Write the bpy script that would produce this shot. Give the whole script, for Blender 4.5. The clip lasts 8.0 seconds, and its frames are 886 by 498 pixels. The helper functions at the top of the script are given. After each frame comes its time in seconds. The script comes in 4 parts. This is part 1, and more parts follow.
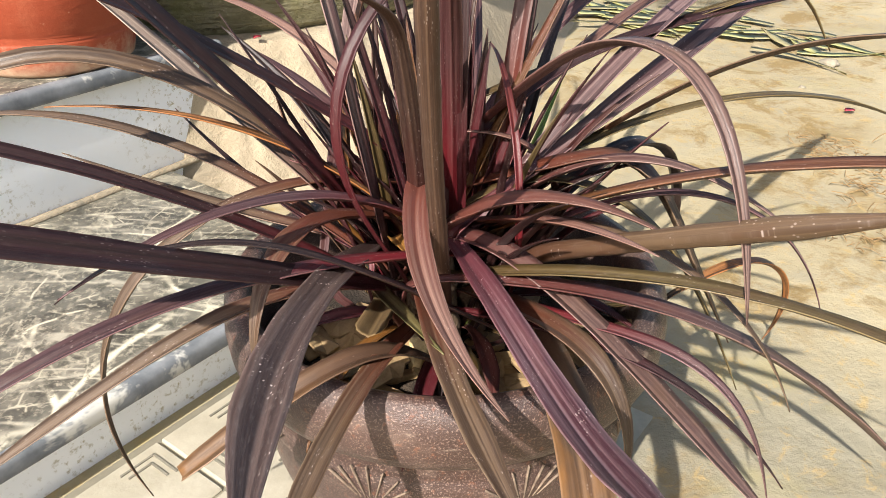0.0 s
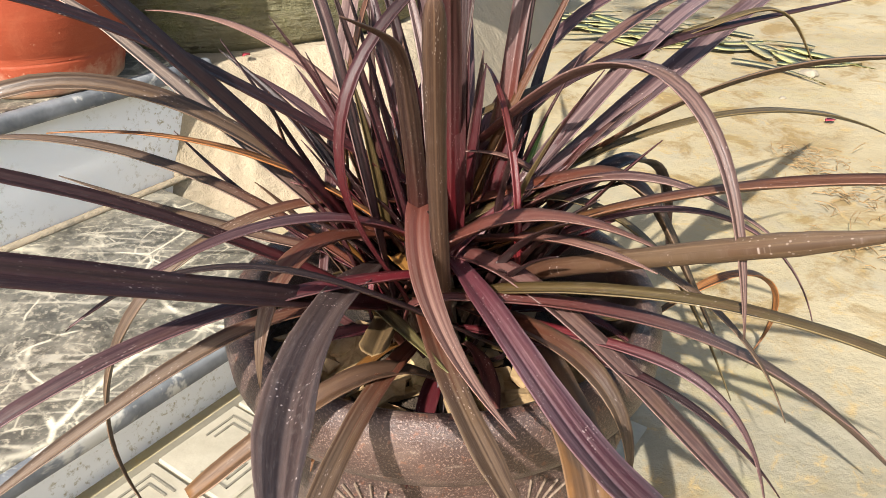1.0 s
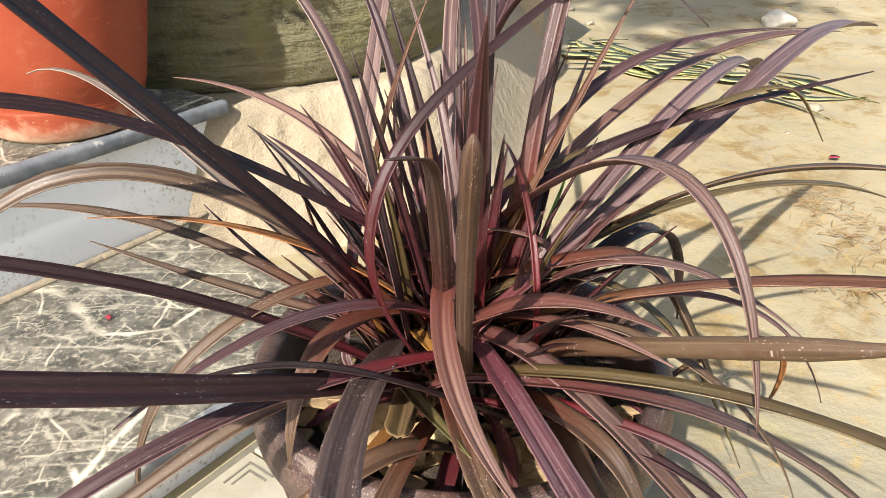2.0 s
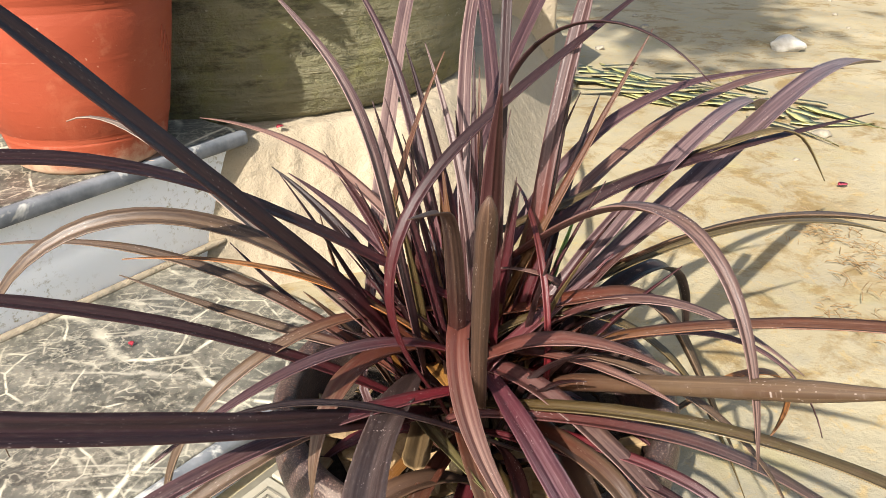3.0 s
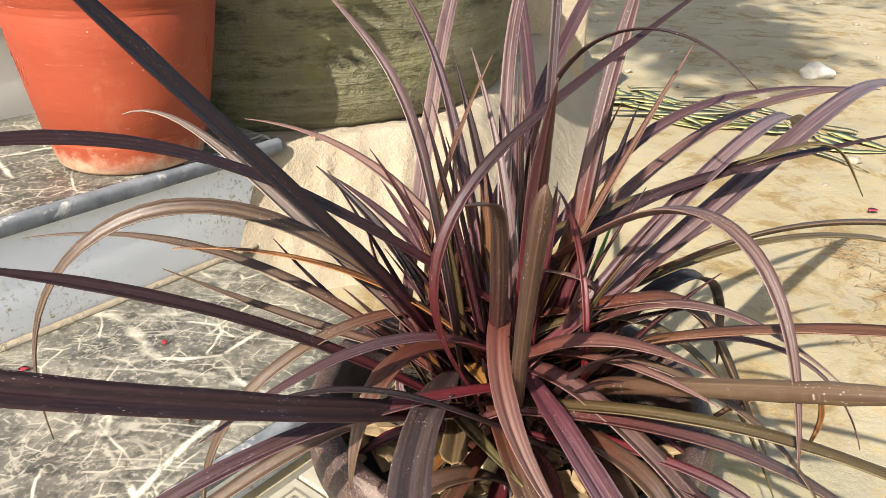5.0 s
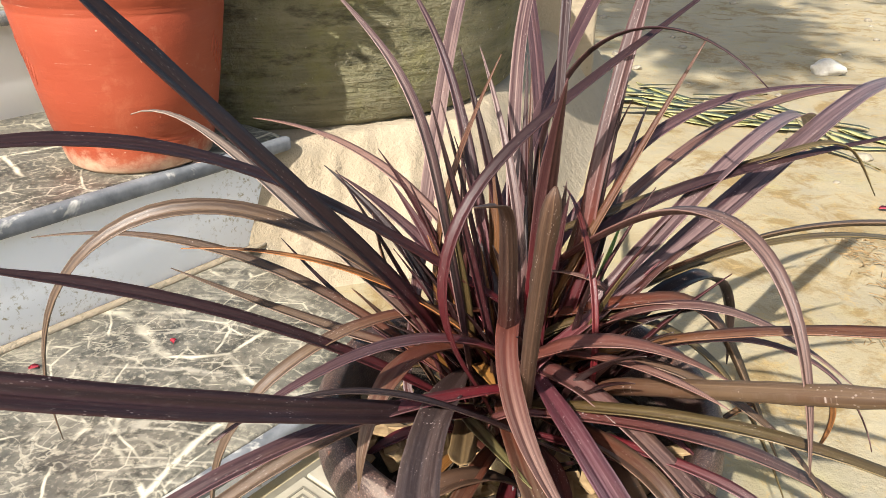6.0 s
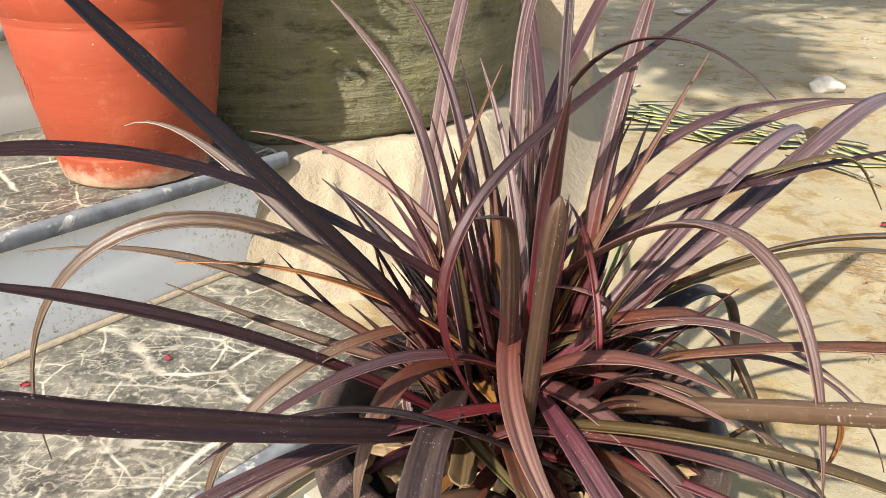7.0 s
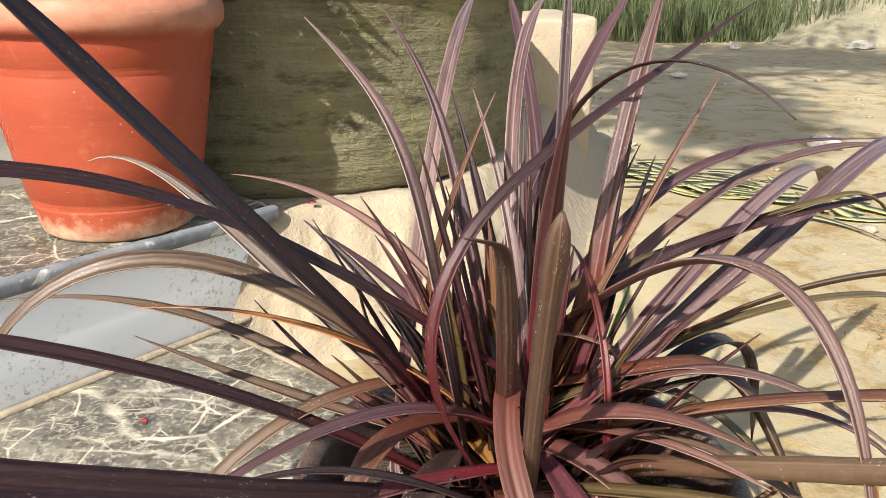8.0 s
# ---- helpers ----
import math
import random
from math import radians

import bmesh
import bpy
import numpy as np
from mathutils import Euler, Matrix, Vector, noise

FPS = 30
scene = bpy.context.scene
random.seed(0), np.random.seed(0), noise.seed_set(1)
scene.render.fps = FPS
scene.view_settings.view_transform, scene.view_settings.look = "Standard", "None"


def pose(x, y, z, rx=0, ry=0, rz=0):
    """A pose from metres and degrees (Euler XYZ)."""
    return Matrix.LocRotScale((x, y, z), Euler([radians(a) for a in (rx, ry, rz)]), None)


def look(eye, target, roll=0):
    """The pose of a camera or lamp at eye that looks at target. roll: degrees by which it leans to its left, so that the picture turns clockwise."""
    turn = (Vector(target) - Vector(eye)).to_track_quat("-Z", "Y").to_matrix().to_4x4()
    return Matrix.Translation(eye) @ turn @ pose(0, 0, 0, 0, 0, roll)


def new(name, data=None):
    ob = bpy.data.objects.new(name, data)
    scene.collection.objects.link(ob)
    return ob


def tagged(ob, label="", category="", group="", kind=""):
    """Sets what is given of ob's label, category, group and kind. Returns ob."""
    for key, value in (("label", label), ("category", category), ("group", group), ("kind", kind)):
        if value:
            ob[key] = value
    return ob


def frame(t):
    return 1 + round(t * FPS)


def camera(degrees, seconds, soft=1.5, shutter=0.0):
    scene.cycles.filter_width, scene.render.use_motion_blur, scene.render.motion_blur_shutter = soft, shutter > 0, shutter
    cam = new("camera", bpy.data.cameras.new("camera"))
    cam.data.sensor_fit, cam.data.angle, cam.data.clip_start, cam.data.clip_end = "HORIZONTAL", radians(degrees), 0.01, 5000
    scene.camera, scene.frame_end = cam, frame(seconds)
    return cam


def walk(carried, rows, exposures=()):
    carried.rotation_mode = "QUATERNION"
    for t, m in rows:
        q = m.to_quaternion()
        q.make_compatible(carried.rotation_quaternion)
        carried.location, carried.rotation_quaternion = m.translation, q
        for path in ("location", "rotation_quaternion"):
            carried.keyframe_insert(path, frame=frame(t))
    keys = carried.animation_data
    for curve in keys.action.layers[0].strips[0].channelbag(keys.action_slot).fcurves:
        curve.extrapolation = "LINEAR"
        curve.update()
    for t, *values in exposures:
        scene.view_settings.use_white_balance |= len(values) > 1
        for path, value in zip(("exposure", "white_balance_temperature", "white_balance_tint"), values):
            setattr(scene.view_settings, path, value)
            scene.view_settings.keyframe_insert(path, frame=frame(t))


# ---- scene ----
cam = camera(59.65, 8.0, soft=0.5)
ROWS = [
    (0, pose(0.0000, 0.0288, 0.5292, 60.00, 0.00, -0.00)),
    (0.5, pose(-0.0018, 0.0270, 0.5322, 60.26, 0.26, -0.67)),
    (1, pose(-0.0098, 0.0252, 0.5371, 60.79, 0.12, -1.41)),
    (1.5, pose(-0.0305, 0.0096, 0.5542, 61.00, -0.09, -1.01)),
    (2, pose(-0.0229, 0.0315, 0.5851, 61.49, -0.33, -1.03)),
    (2.2, look((-0.018, 0.038, 0.610), (0.018, 1.778, -0.374), 0.6)),
    (3.5, pose(-0.0304, 0.0060, 0.6083, 64.29, -0.04, 0.21)),
    (4, pose(-0.0297, 0.0058, 0.6021, 64.52, -0.77, 0.69)),
    (4.5, pose(-0.0410, 0.0026, 0.5991, 64.48, -1.03, 1.31)),
    (6, pose(-0.0420, 0.0055, 0.6009, 64.08, -0.83, 2.32)),
    (6.5, pose(-0.0414, 0.0109, 0.5983, 64.11, -0.77, 2.48)),
    (7, pose(-0.0430, 0.0152, 0.5937, 65.39, -0.89, 2.25)),
    (7.5, pose(-0.0397, 0.0410, 0.5738, 67.83, -0.89, 1.90)),
    (8, pose(-0.0382, 0.0521, 0.5621, 70.22, -0.56, 2.08)),
]
walk(cam, ROWS)

# ---- world and sun ----
SUN_AZ, SUN_EL = 244.0, 40.0  # degrees: where the sun stands, from +x towards +y, and its height
world = bpy.data.worlds.new("World")
scene.world = world
world.use_nodes = True
sky = world.node_tree.nodes.new("ShaderNodeTexSky")
sky.sky_type, sky.sun_disc = "NISHITA", False
sky.sun_elevation, sky.sun_rotation = radians(SUN_EL), radians(90 - SUN_AZ)
sky.air_density, sky.dust_density = 1.2, 3.0
background = world.node_tree.nodes["Background"]
background.inputs["Strength"].default_value = 0.10
world.node_tree.links.new(sky.outputs[0], background.inputs["Color"])
sun = new("sun", bpy.data.lights.new("sun", "SUN"))
sun.data.energy, sun.data.angle, sun.data.color = 4.5, radians(0.6), (1.0, 0.95, 0.88)
to_sun = Vector((math.cos(radians(SUN_EL)) * math.cos(radians(SUN_AZ)), math.cos(radians(SUN_EL)) * math.sin(radians(SUN_AZ)), math.sin(radians(SUN_EL))))
sun.matrix_world = look(to_sun * 20, (0, 0, 0))
scene.view_settings.exposure = 1.17


# ---- materials ----
class Nodes:
    """A small helper to wire a node material."""

    def __init__(self, name):
        self.mat = bpy.data.materials.new(name)
        self.mat.use_nodes = True
        self.tree = self.mat.node_tree
        self.bsdf = self.tree.nodes["Principled BSDF"]

    def add(self, kind, **values):
        node = self.tree.nodes.new(kind)
        for key, value in values.items():
            if key in node.inputs:
                node.inputs[key].default_value = value
        return node

    def link(self, a, b):
        self.tree.links.new(a, b)

    def coords(self, scale=(1, 1, 1), out="Object"):
        tc, mp = self.add("ShaderNodeTexCoord"), self.add("ShaderNodeMapping")
        mp.inputs["Scale"].default_value = scale
        self.link(tc.outputs[out], mp.inputs["Vector"])
        return mp.outputs["Vector"]

    def noise(self, vec, scale, detail=4.0, rough=0.55, distort=0.0):
        n = self.add("ShaderNodeTexNoise", Scale=scale, Detail=detail, Roughness=rough, Distortion=distort)
        self.link(vec, n.inputs["Vector"])
        return n.outputs["Fac"]

    def voronoi(self, vec, scale, feature="F1"):
        n = self.add("ShaderNodeTexVoronoi", Scale=scale)
        n.feature = feature
        self.link(vec, n.inputs["Vector"])
        return n.outputs["Distance"]

    def ramp(self, fac, a, b, c0=(0, 0, 0, 1), c1=(1, 1, 1, 1)):
        n = self.add("ShaderNodeValToRGB")
        n.color_ramp.elements[0].position, n.color_ramp.elements[1].position = a, b
        n.color_ramp.elements[0].color, n.color_ramp.elements[1].color = c0, c1
        self.link(fac, n.inputs["Fac"])
        return n.outputs["Color"]

    def mix(self, fac, a, b, blend="MIX"):
        n = self.add("ShaderNodeMix")
        n.data_type, n.blend_type = "RGBA", blend
        for slot, v in ((0, fac), (6, a), (7, b)):
            if isinstance(v, (int, float, tuple)):
                n.inputs[slot].default_value = v if not isinstance(v, tuple) or len(v) == 4 else (*v, 1)
            else:
                self.link(v, n.inputs[slot])
        return n.outputs[2]

    def math(self, op, a, b=0.0):
        n = self.add("ShaderNodeMath")
        n.operation = op
        for slot, v in ((0, a), (1, b)):
            if isinstance(v, (int, float)):
                n.inputs[slot].default_value = v
            else:
                self.link(v, n.inputs[slot])
        return n.outputs[0]

    def bump(self, height, strength, distance):
        n = self.add("ShaderNodeBump", Strength=strength, Distance=distance)
        self.link(height, n.inputs["Height"])
        self.link(n.outputs[0], self.bsdf.inputs["Normal"])

    def done(self, color, rough=0.6, metal=0.0, spec=0.5):
        self.link(color, self.bsdf.inputs["Base Color"]) if not isinstance(color, tuple) else None
        if isinstance(color, tuple):
            self.bsdf.inputs["Base Color"].default_value = (*color, 1)
        if isinstance(rough, (int, float)):
            self.bsdf.inputs["Roughness"].default_value = rough
        else:
            self.link(rough, self.bsdf.inputs["Roughness"])
        self.bsdf.inputs["Metallic"].default_value = metal
        self.bsdf.inputs["Specular IOR Level"].default_value = spec
        return self.mat


def leaf_material(name, base, stripe, root, blotch, blotch_amount=0.3, spots=0.25, rough=0.38, red_to=0.17):
    """Strap leaf: long streaks, a paler midrib, pale specks, and a root colour at the sheath."""
    base, stripe, root, blotch = ((k * 0.68 * c[0], k * 0.66 * c[1], k * 0.55 * c[2]) for c, k in ((base, 0.46), (stripe, 0.84), (root, 0.70), (blotch, 0.7)))
    n = Nodes(name)
    uv = n.coords((1, 1, 1), "UV")
    rnd = n.add("ShaderNodeObjectInfo").outputs["Random"]
    sep = n.add("ShaderNodeSeparateXYZ")
    n.link(uv, sep.inputs[0])
    off = n.add("ShaderNodeCombineXYZ")
    n.link(n.math("MULTIPLY", rnd, 37.0), off.inputs[0])
    n.link(n.math("MULTIPLY", rnd, 11.0), off.inputs[1])
    add = n.add("ShaderNodeVectorMath")
    n.link(uv, add.inputs[0])
    n.link(off.outputs[0], add.inputs[1])
    moved = add.outputs[0]

    def stretched(sx, sy):
        mp = n.add("ShaderNodeMapping")
        mp.inputs["Scale"].default_value = (sx, sy, 1)
        n.link(moved, mp.inputs["Vector"])
        return mp.outputs[0]

    streak = n.noise(stretched(7.0, 3.0), 1.0, 5.0, 0.60)
    col = n.mix(n.math("MULTIPLY", n.ramp(streak, 0.41, 0.64), 0.80), base, stripe)
    patch = n.noise(stretched(1.3, 22.0), 1.0, 3.0, 0.6)
    col = n.mix(n.math("MULTIPLY", n.ramp(patch, 0.52, 0.72), blotch_amount), col, blotch)
    # midrib
    rib = n.math("ABSOLUTE", n.math("SUBTRACT", sep.outputs[0], 0.5))
    rib_mask = n.ramp(rib, 0.015, 0.06, (1, 1, 1, 1), (0, 0, 0, 1))
    col = n.mix(n.math("MULTIPLY", rib_mask, 0.7), col, stripe)
    edge_mask = n.ramp(rib, 0.455, 0.49)
    col = n.mix(n.math("MULTIPLY", edge_mask, 0.6), col, tuple(1.5 * c for c in stripe))
    # red sheath towards the root, by the length along the leaf in metres
    wobble = n.math("ADD", sep.outputs[1], n.math("MULTIPLY", n.math("SUBTRACT", streak, 0.5), 0.09))
    root_mask = n.ramp(wobble, red_to - 0.09, red_to, (1, 1, 1, 1), (0, 0, 0, 1))
    col = n.mix(n.math("MULTIPLY", root_mask, 0.9), col, root)
    # pale specks and water marks
    speck = n.voronoi(stretched(11.0, 300.0), 1.0)
    speck2 = n.ramp(speck, 0.13, 0.26, (1, 1, 1, 1), (0, 0, 0, 1))
    gate = n.ramp(n.noise(stretched(2.0, 24.0), 1.0, 3.0), 0.52, 0.68)
    col = n.mix(n.math("MULTIPLY", n.math("MULTIPLY", speck2, gate), spots * 1.7), col, (0.56, 0.47, 0.43))
    dust = n.noise(stretched(6.0, 60.0), 2.0, 6.0, 0.7)
    col = n.mix(n.math("MULTIPLY", n.ramp(dust, 0.52, 0.78), spots * 0.42), col, (0.34, 0.28, 0.25))
    n.bump(n.math("ADD", n.math("MULTIPLY", streak, 0.7), n.math("MULTIPLY", dust, 0.3)), 0.55, 0.0008)
    r = n.math("ADD", n.math("MULTIPLY", dust, 0.34), rough - 0.10)
    n.bsdf.inputs["Subsurface Weight"].default_value = 0.0
    return n.done(col, r, 0.0, 0.42)


RED = (0.20, 0.009, 0.020)
LEAF = {
    "dark": leaf_material("leaf_dark", (0.040, 0.012, 0.015), (0.060, 0.023, 0.027), (0.115, 0.008, 0.016), (0.06, 0.03, 0.028), 0.3, 0.20, 0.46),
    "purple": leaf_material("leaf_purple", (0.075, 0.030, 0.042), (0.19, 0.105, 0.125), RED, (0.13, 0.06, 0.05), 0.4, 0.22),
    "violet": leaf_material("leaf_violet", (0.15, 0.058, 0.090), (0.38, 0.23, 0.29), (0.14, 0.03, 0.05), (0.24, 0.11, 0.12), 0.4, 0.35, 0.36),
    "redpurple": leaf_material("leaf_red_purple", (0.11, 0.022, 0.034), (0.23, 0.11, 0.125), RED, (0.10, 0.04, 0.05), 0.4, 0.2),
    "pink": leaf_material("leaf_pink", (0.20, 0.095, 0.090), (0.32, 0.19, 0.175), (0.17, 0.045, 0.035), (0.15, 0.07, 0.075), 0.5, 0.2),
    "palepink": leaf_material("leaf_pale_pink", (0.17, 0.085, 0.10), (0.38, 0.27, 0.28), (0.10, 0.03, 0.035), (0.09, 0.04, 0.05), 0.7, 0.25, 0.38),
    "pinkred": leaf_material("leaf_pink_red", (0.12, 0.040, 0.048), (0.30, 0.19, 0.19), (0.12, 0.008, 0.018), (0.09, 0.035, 0.035), 0.5, 0.3),
    "mauve": leaf_material("leaf_mauve", (0.14, 0.075, 0.078), (0.27, 0.17, 0.17), (0.13, 0.03, 0.03), (0.20, 0.12, 0.08), 0.4, 0.3),
    "pale": leaf_material("leaf_pale", (0.26, 0.19, 0.18), (0.42, 0.33, 0.31), (0.15, 0.05, 0.05), (0.20, 0.12, 0.12), 0.4, 0.2),
    "brown": leaf_material("leaf_brown", (0.130, 0.078, 0.056), (0.22, 0.150, 0.115), (0.15, 0.035, 0.02), (0.18, 0.10, 0.05), 0.5, 0.3),
    "olive": leaf_material("leaf_olive", (0.125, 0.086, 0.040), (0.20, 0.15, 0.075), (0.10, 0.06, 0.02), (0.12, 0.05, 0.03), 0.5, 0.2),
    "redbrown": leaf_material("leaf_red_brown", (0.13, 0.040, 0.022), (0.22, 0.11, 0.075), (0.24, 0.10, 0.02), (0.20, 0.05, 0.02), 0.5, 0.3),
    "red": leaf_material("leaf_red", (0.085, 0.030, 0.032), (0.19, 0.105, 0.11), (0.24, 0.040, 0.022), (0.10, 0.04, 0.045), 0.5, 0.25, 0.42, 0.19),
    "redthin": leaf_material("leaf_red_shoot", (0.11, 0.012, 0.014), (0.16, 0.035, 0.03), RED, (0.10, 0.03, 0.02), 0.4, 0.15),
    "orange": leaf_material("leaf_orange", (0.14, 0.065, 0.03), (0.42, 0.17, 0.06), (0.05, 0.045, 0.02), (0.52, 0.23, 0.09), 0.8, 0.15, 0.38, 0.05),
    "orangebrown": leaf_material("leaf_orange_brown", (0.20, 0.105, 0.060), (0.30, 0.18, 0.115), (0.11, 0.06, 0.045), (0.42, 0.19, 0.05), 0.7, 0.2, 0.38),
    "yellow": leaf_material("leaf_yellow", (0.55, 0.33, 0.08), (0.62, 0.42, 0.14), (0.40, 0.18, 0.05), (0.42, 0.20, 0.05), 0.5, 0.1),
    "green": leaf_material("leaf_green", (0.16, 0.17, 0.055), (0.28, 0.27, 0.13), (0.13, 0.09, 0.04), (0.12, 0.08, 0.05), 0.4, 0.2),
    "fresh": leaf_material("leaf_fresh_green", (0.30, 0.56, 0.07), (0.40, 0.62, 0.13), (0.36, 0.50, 0.10), (0.28, 0.4, 0.1), 0.3, 0.05),
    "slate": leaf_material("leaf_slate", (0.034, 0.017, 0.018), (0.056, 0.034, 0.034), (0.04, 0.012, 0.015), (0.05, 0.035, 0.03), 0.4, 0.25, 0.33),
    "grey": leaf_material("leaf_grey", (0.105, 0.064, 0.068), (0.19, 0.135, 0.14), (0.06, 0.03, 0.03), (0.13, 0.09, 0.09), 0.5, 0.75, 0.40),
    "spotdark": leaf_material("leaf_spotted_dark", (0.060, 0.022, 0.020), (0.15, 0.085, 0.07), (0.09, 0.012, 0.012), (0.10, 0.05, 0.03), 0.5, 0.42, 0.45),
    "husk": leaf_material("leaf_dry_husk", (0.34, 0.22, 0.11), (0.40, 0.27, 0.15), (0.30, 0.19, 0.10), (0.30, 0.17, 0.08), 0.5, 0.2, 0.5, 0.02),
    "stalkdark": leaf_material("leaf_scaly_dark", (0.150, 0.074, 0.052), (0.215, 0.125, 0.092), (0.10, 0.03, 0.02), (0.10, 0.04, 0.022), 0.6, 0.34, 0.55, 0.12),
    "maroon": leaf_material("leaf_maroon", (0.040, 0.013, 0.015), (0.090, 0.046, 0.050), (0.075, 0.005, 0.011), (0.06, 0.026, 0.026), 0.5, 0.3, 0.55, 0.22),
    "violetgrey": leaf_material("leaf_violet_grey", (0.125, 0.062, 0.082), (0.31, 0.21, 0.235), (0.16, 0.02, 0.03), (0.10, 0.055, 0.065), 0.5, 0.35, 0.40, 0.10),
    "stalk": leaf_material("leaf_scaly", (0.15, 0.082, 0.050), (0.25, 0.165, 0.11), (0.13, 0.05, 0.03), (0.14, 0.055, 0.03), 0.6, 0.34, 0.5),
}


def glazed_pot_material():
    n = Nodes("speckled_brown_glaze")
    v = n.coords()
    big, fine = n.noise(v, 9, 4), n.noise(v, 800, 3, 0.7)
    col = n.mix(n.ramp(big, 0.35, 0.7), (0.028, 0.016, 0.014), (0.068, 0.038, 0.031))
    col = n.mix(n.math("MULTIPLY", n.ramp(fine, 0.54, 0.66), 0.6), col, (0.36, 0.25, 0.20))
    rust = n.noise(v, 160, 4, 0.6)
    col = n.mix(n.math("MULTIPLY", n.ramp(rust, 0.6, 0.72), 0.6), col, (0.22, 0.085, 0.045))
    dust = n.noise(v, 22, 6, 0.65)
    col = n.mix(n.math("MULTIPLY", n.ramp(dust, 0.52, 0.74), 0.30), col, (0.30, 0.215, 0.165))
    scratch = n.noise(n.coords((26, 26, 190)), 1.0, 5, 0.65, 0.5)
    col = n.mix(n.math("MULTIPLY", n.ramp(scratch, 0.61, 0.67), 0.4), col, (0.30, 0.23, 0.18))
    n.bump(n.math("ADD", n.math("ADD", fine, dust), scratch), 0.5, 0.0014)
    return n.done(col, n.math("ADD", n.math("MULTIPLY", dust, 0.5), 0.16), 0.0, 0.5)


def terracotta_material():
    n = Nodes("painted_terracotta")
    v = n.coords()
    big, mid = n.noise(v, 5, 5, 0.6), n.noise(n.coords((12, 12, 60)), 1.0, 5, 0.6)
    col = n.mix(n.ramp(big, 0.3, 0.72), (0.245, 0.038, 0.014), (0.29, 0.056, 0.021))
    col = n.mix(n.math("MULTIPLY", n.ramp(mid, 0.5, 0.75), 0.35), col, (0.25, 0.042, 0.018))
    dust = n.noise(v, 26, 7, 0.68)
    col = n.mix(n.math("MULTIPLY", n.ramp(dust, 0.60, 0.76), 0.32), col, (0.50, 0.23, 0.13))
    scuff = n.noise(n.coords((6, 6, 90)), 2.0, 6, 0.7)
    col = n.mix(n.math("MULTIPLY", n.ramp(scuff, 0.66, 0.74), 0.6), col, (0.70, 0.50, 0.38))
    sep = n.add("ShaderNodeSeparateXYZ")
    n.link(n.coords(), sep.inputs[0])
    crust = n.math("ADD", sep.outputs[2], n.math("MULTIPLY", n.math("SUBTRACT", dust, 0.5), 0.10))
    col = n.mix(n.math("MULTIPLY", n.ramp(crust, -0.004, 0.034, (1, 1, 1, 1), (0, 0, 0, 1)), 0.8), col, (0.60, 0.43, 0.29))
    rim = n.math("ADD", sep.outputs[2], n.math("MULTIPLY", n.math("SUBTRACT", big, 0.5), 0.05))
    col = n.mix(n.math("MULTIPLY", n.ramp(rim, 0.248, 0.262), n.math("ADD", n.math("MULTIPLY", dust, 0.7), 0.05)), col, (0.52, 0.31, 0.20))
    wash = n.noise(v, 11, 7, 0.72, 0.6)
    col = n.mix(n.math("MULTIPLY", n.ramp(wash, 0.56, 0.72), 0.26), col, (0.46, 0.17, 0.09))
    fleck = n.noise(v, 95, 4, 0.6)
    col = n.mix(n.math("MULTIPLY", n.ramp(fleck, 0.70, 0.76), 0.7), col, (0.66, 0.44, 0.32))
    n.bump(n.math("ADD", mid, dust), 0.4, 0.0025)
    return n.done(col, 0.62, 0.0, 0.4)


def mossy_concrete_material():
    n = Nodes("mossy_cast_concrete")
    v, band = n.coords(), n.coords((5, 5, 55))
    big, rings = n.noise(v, 4.5, 6, 0.62), n.noise(band, 1.0, 7, 0.68, 0.4)
    col = n.mix(n.ramp(big, 0.33, 0.68), (0.075, 0.072, 0.040), (0.215, 0.195, 0.110))
    col = n.mix(n.math("MULTIPLY", n.ramp(rings, 0.42, 0.68), 0.6), col, (0.265, 0.235, 0.15))
    moss = n.noise(v, 8, 7, 0.7)
    col = n.mix(n.math("MULTIPLY", n.ramp(moss, 0.50, 0.68), 0.65), col, (0.19, 0.18, 0.055))
    dark = n.noise(n.coords((8, 8, 26)), 1.2, 6, 0.7)
    col = n.mix(n.math("MULTIPLY", n.ramp(dark, 0.54, 0.66), 0.7), col, (0.022, 0.022, 0.014))
    chip = n.noise(v, 60, 3, 0.6)
    col = n.mix(n.math("MULTIPLY", n.ramp(chip, 0.68, 0.74), 0.8), col, (0.36, 0.33, 0.25))
    n.bump(n.math("ADD", n.math("MULTIPLY", rings, 1.6), chip), 0.9, 0.010)
    return n.done(col, 0.85, 0.0, 0.25)


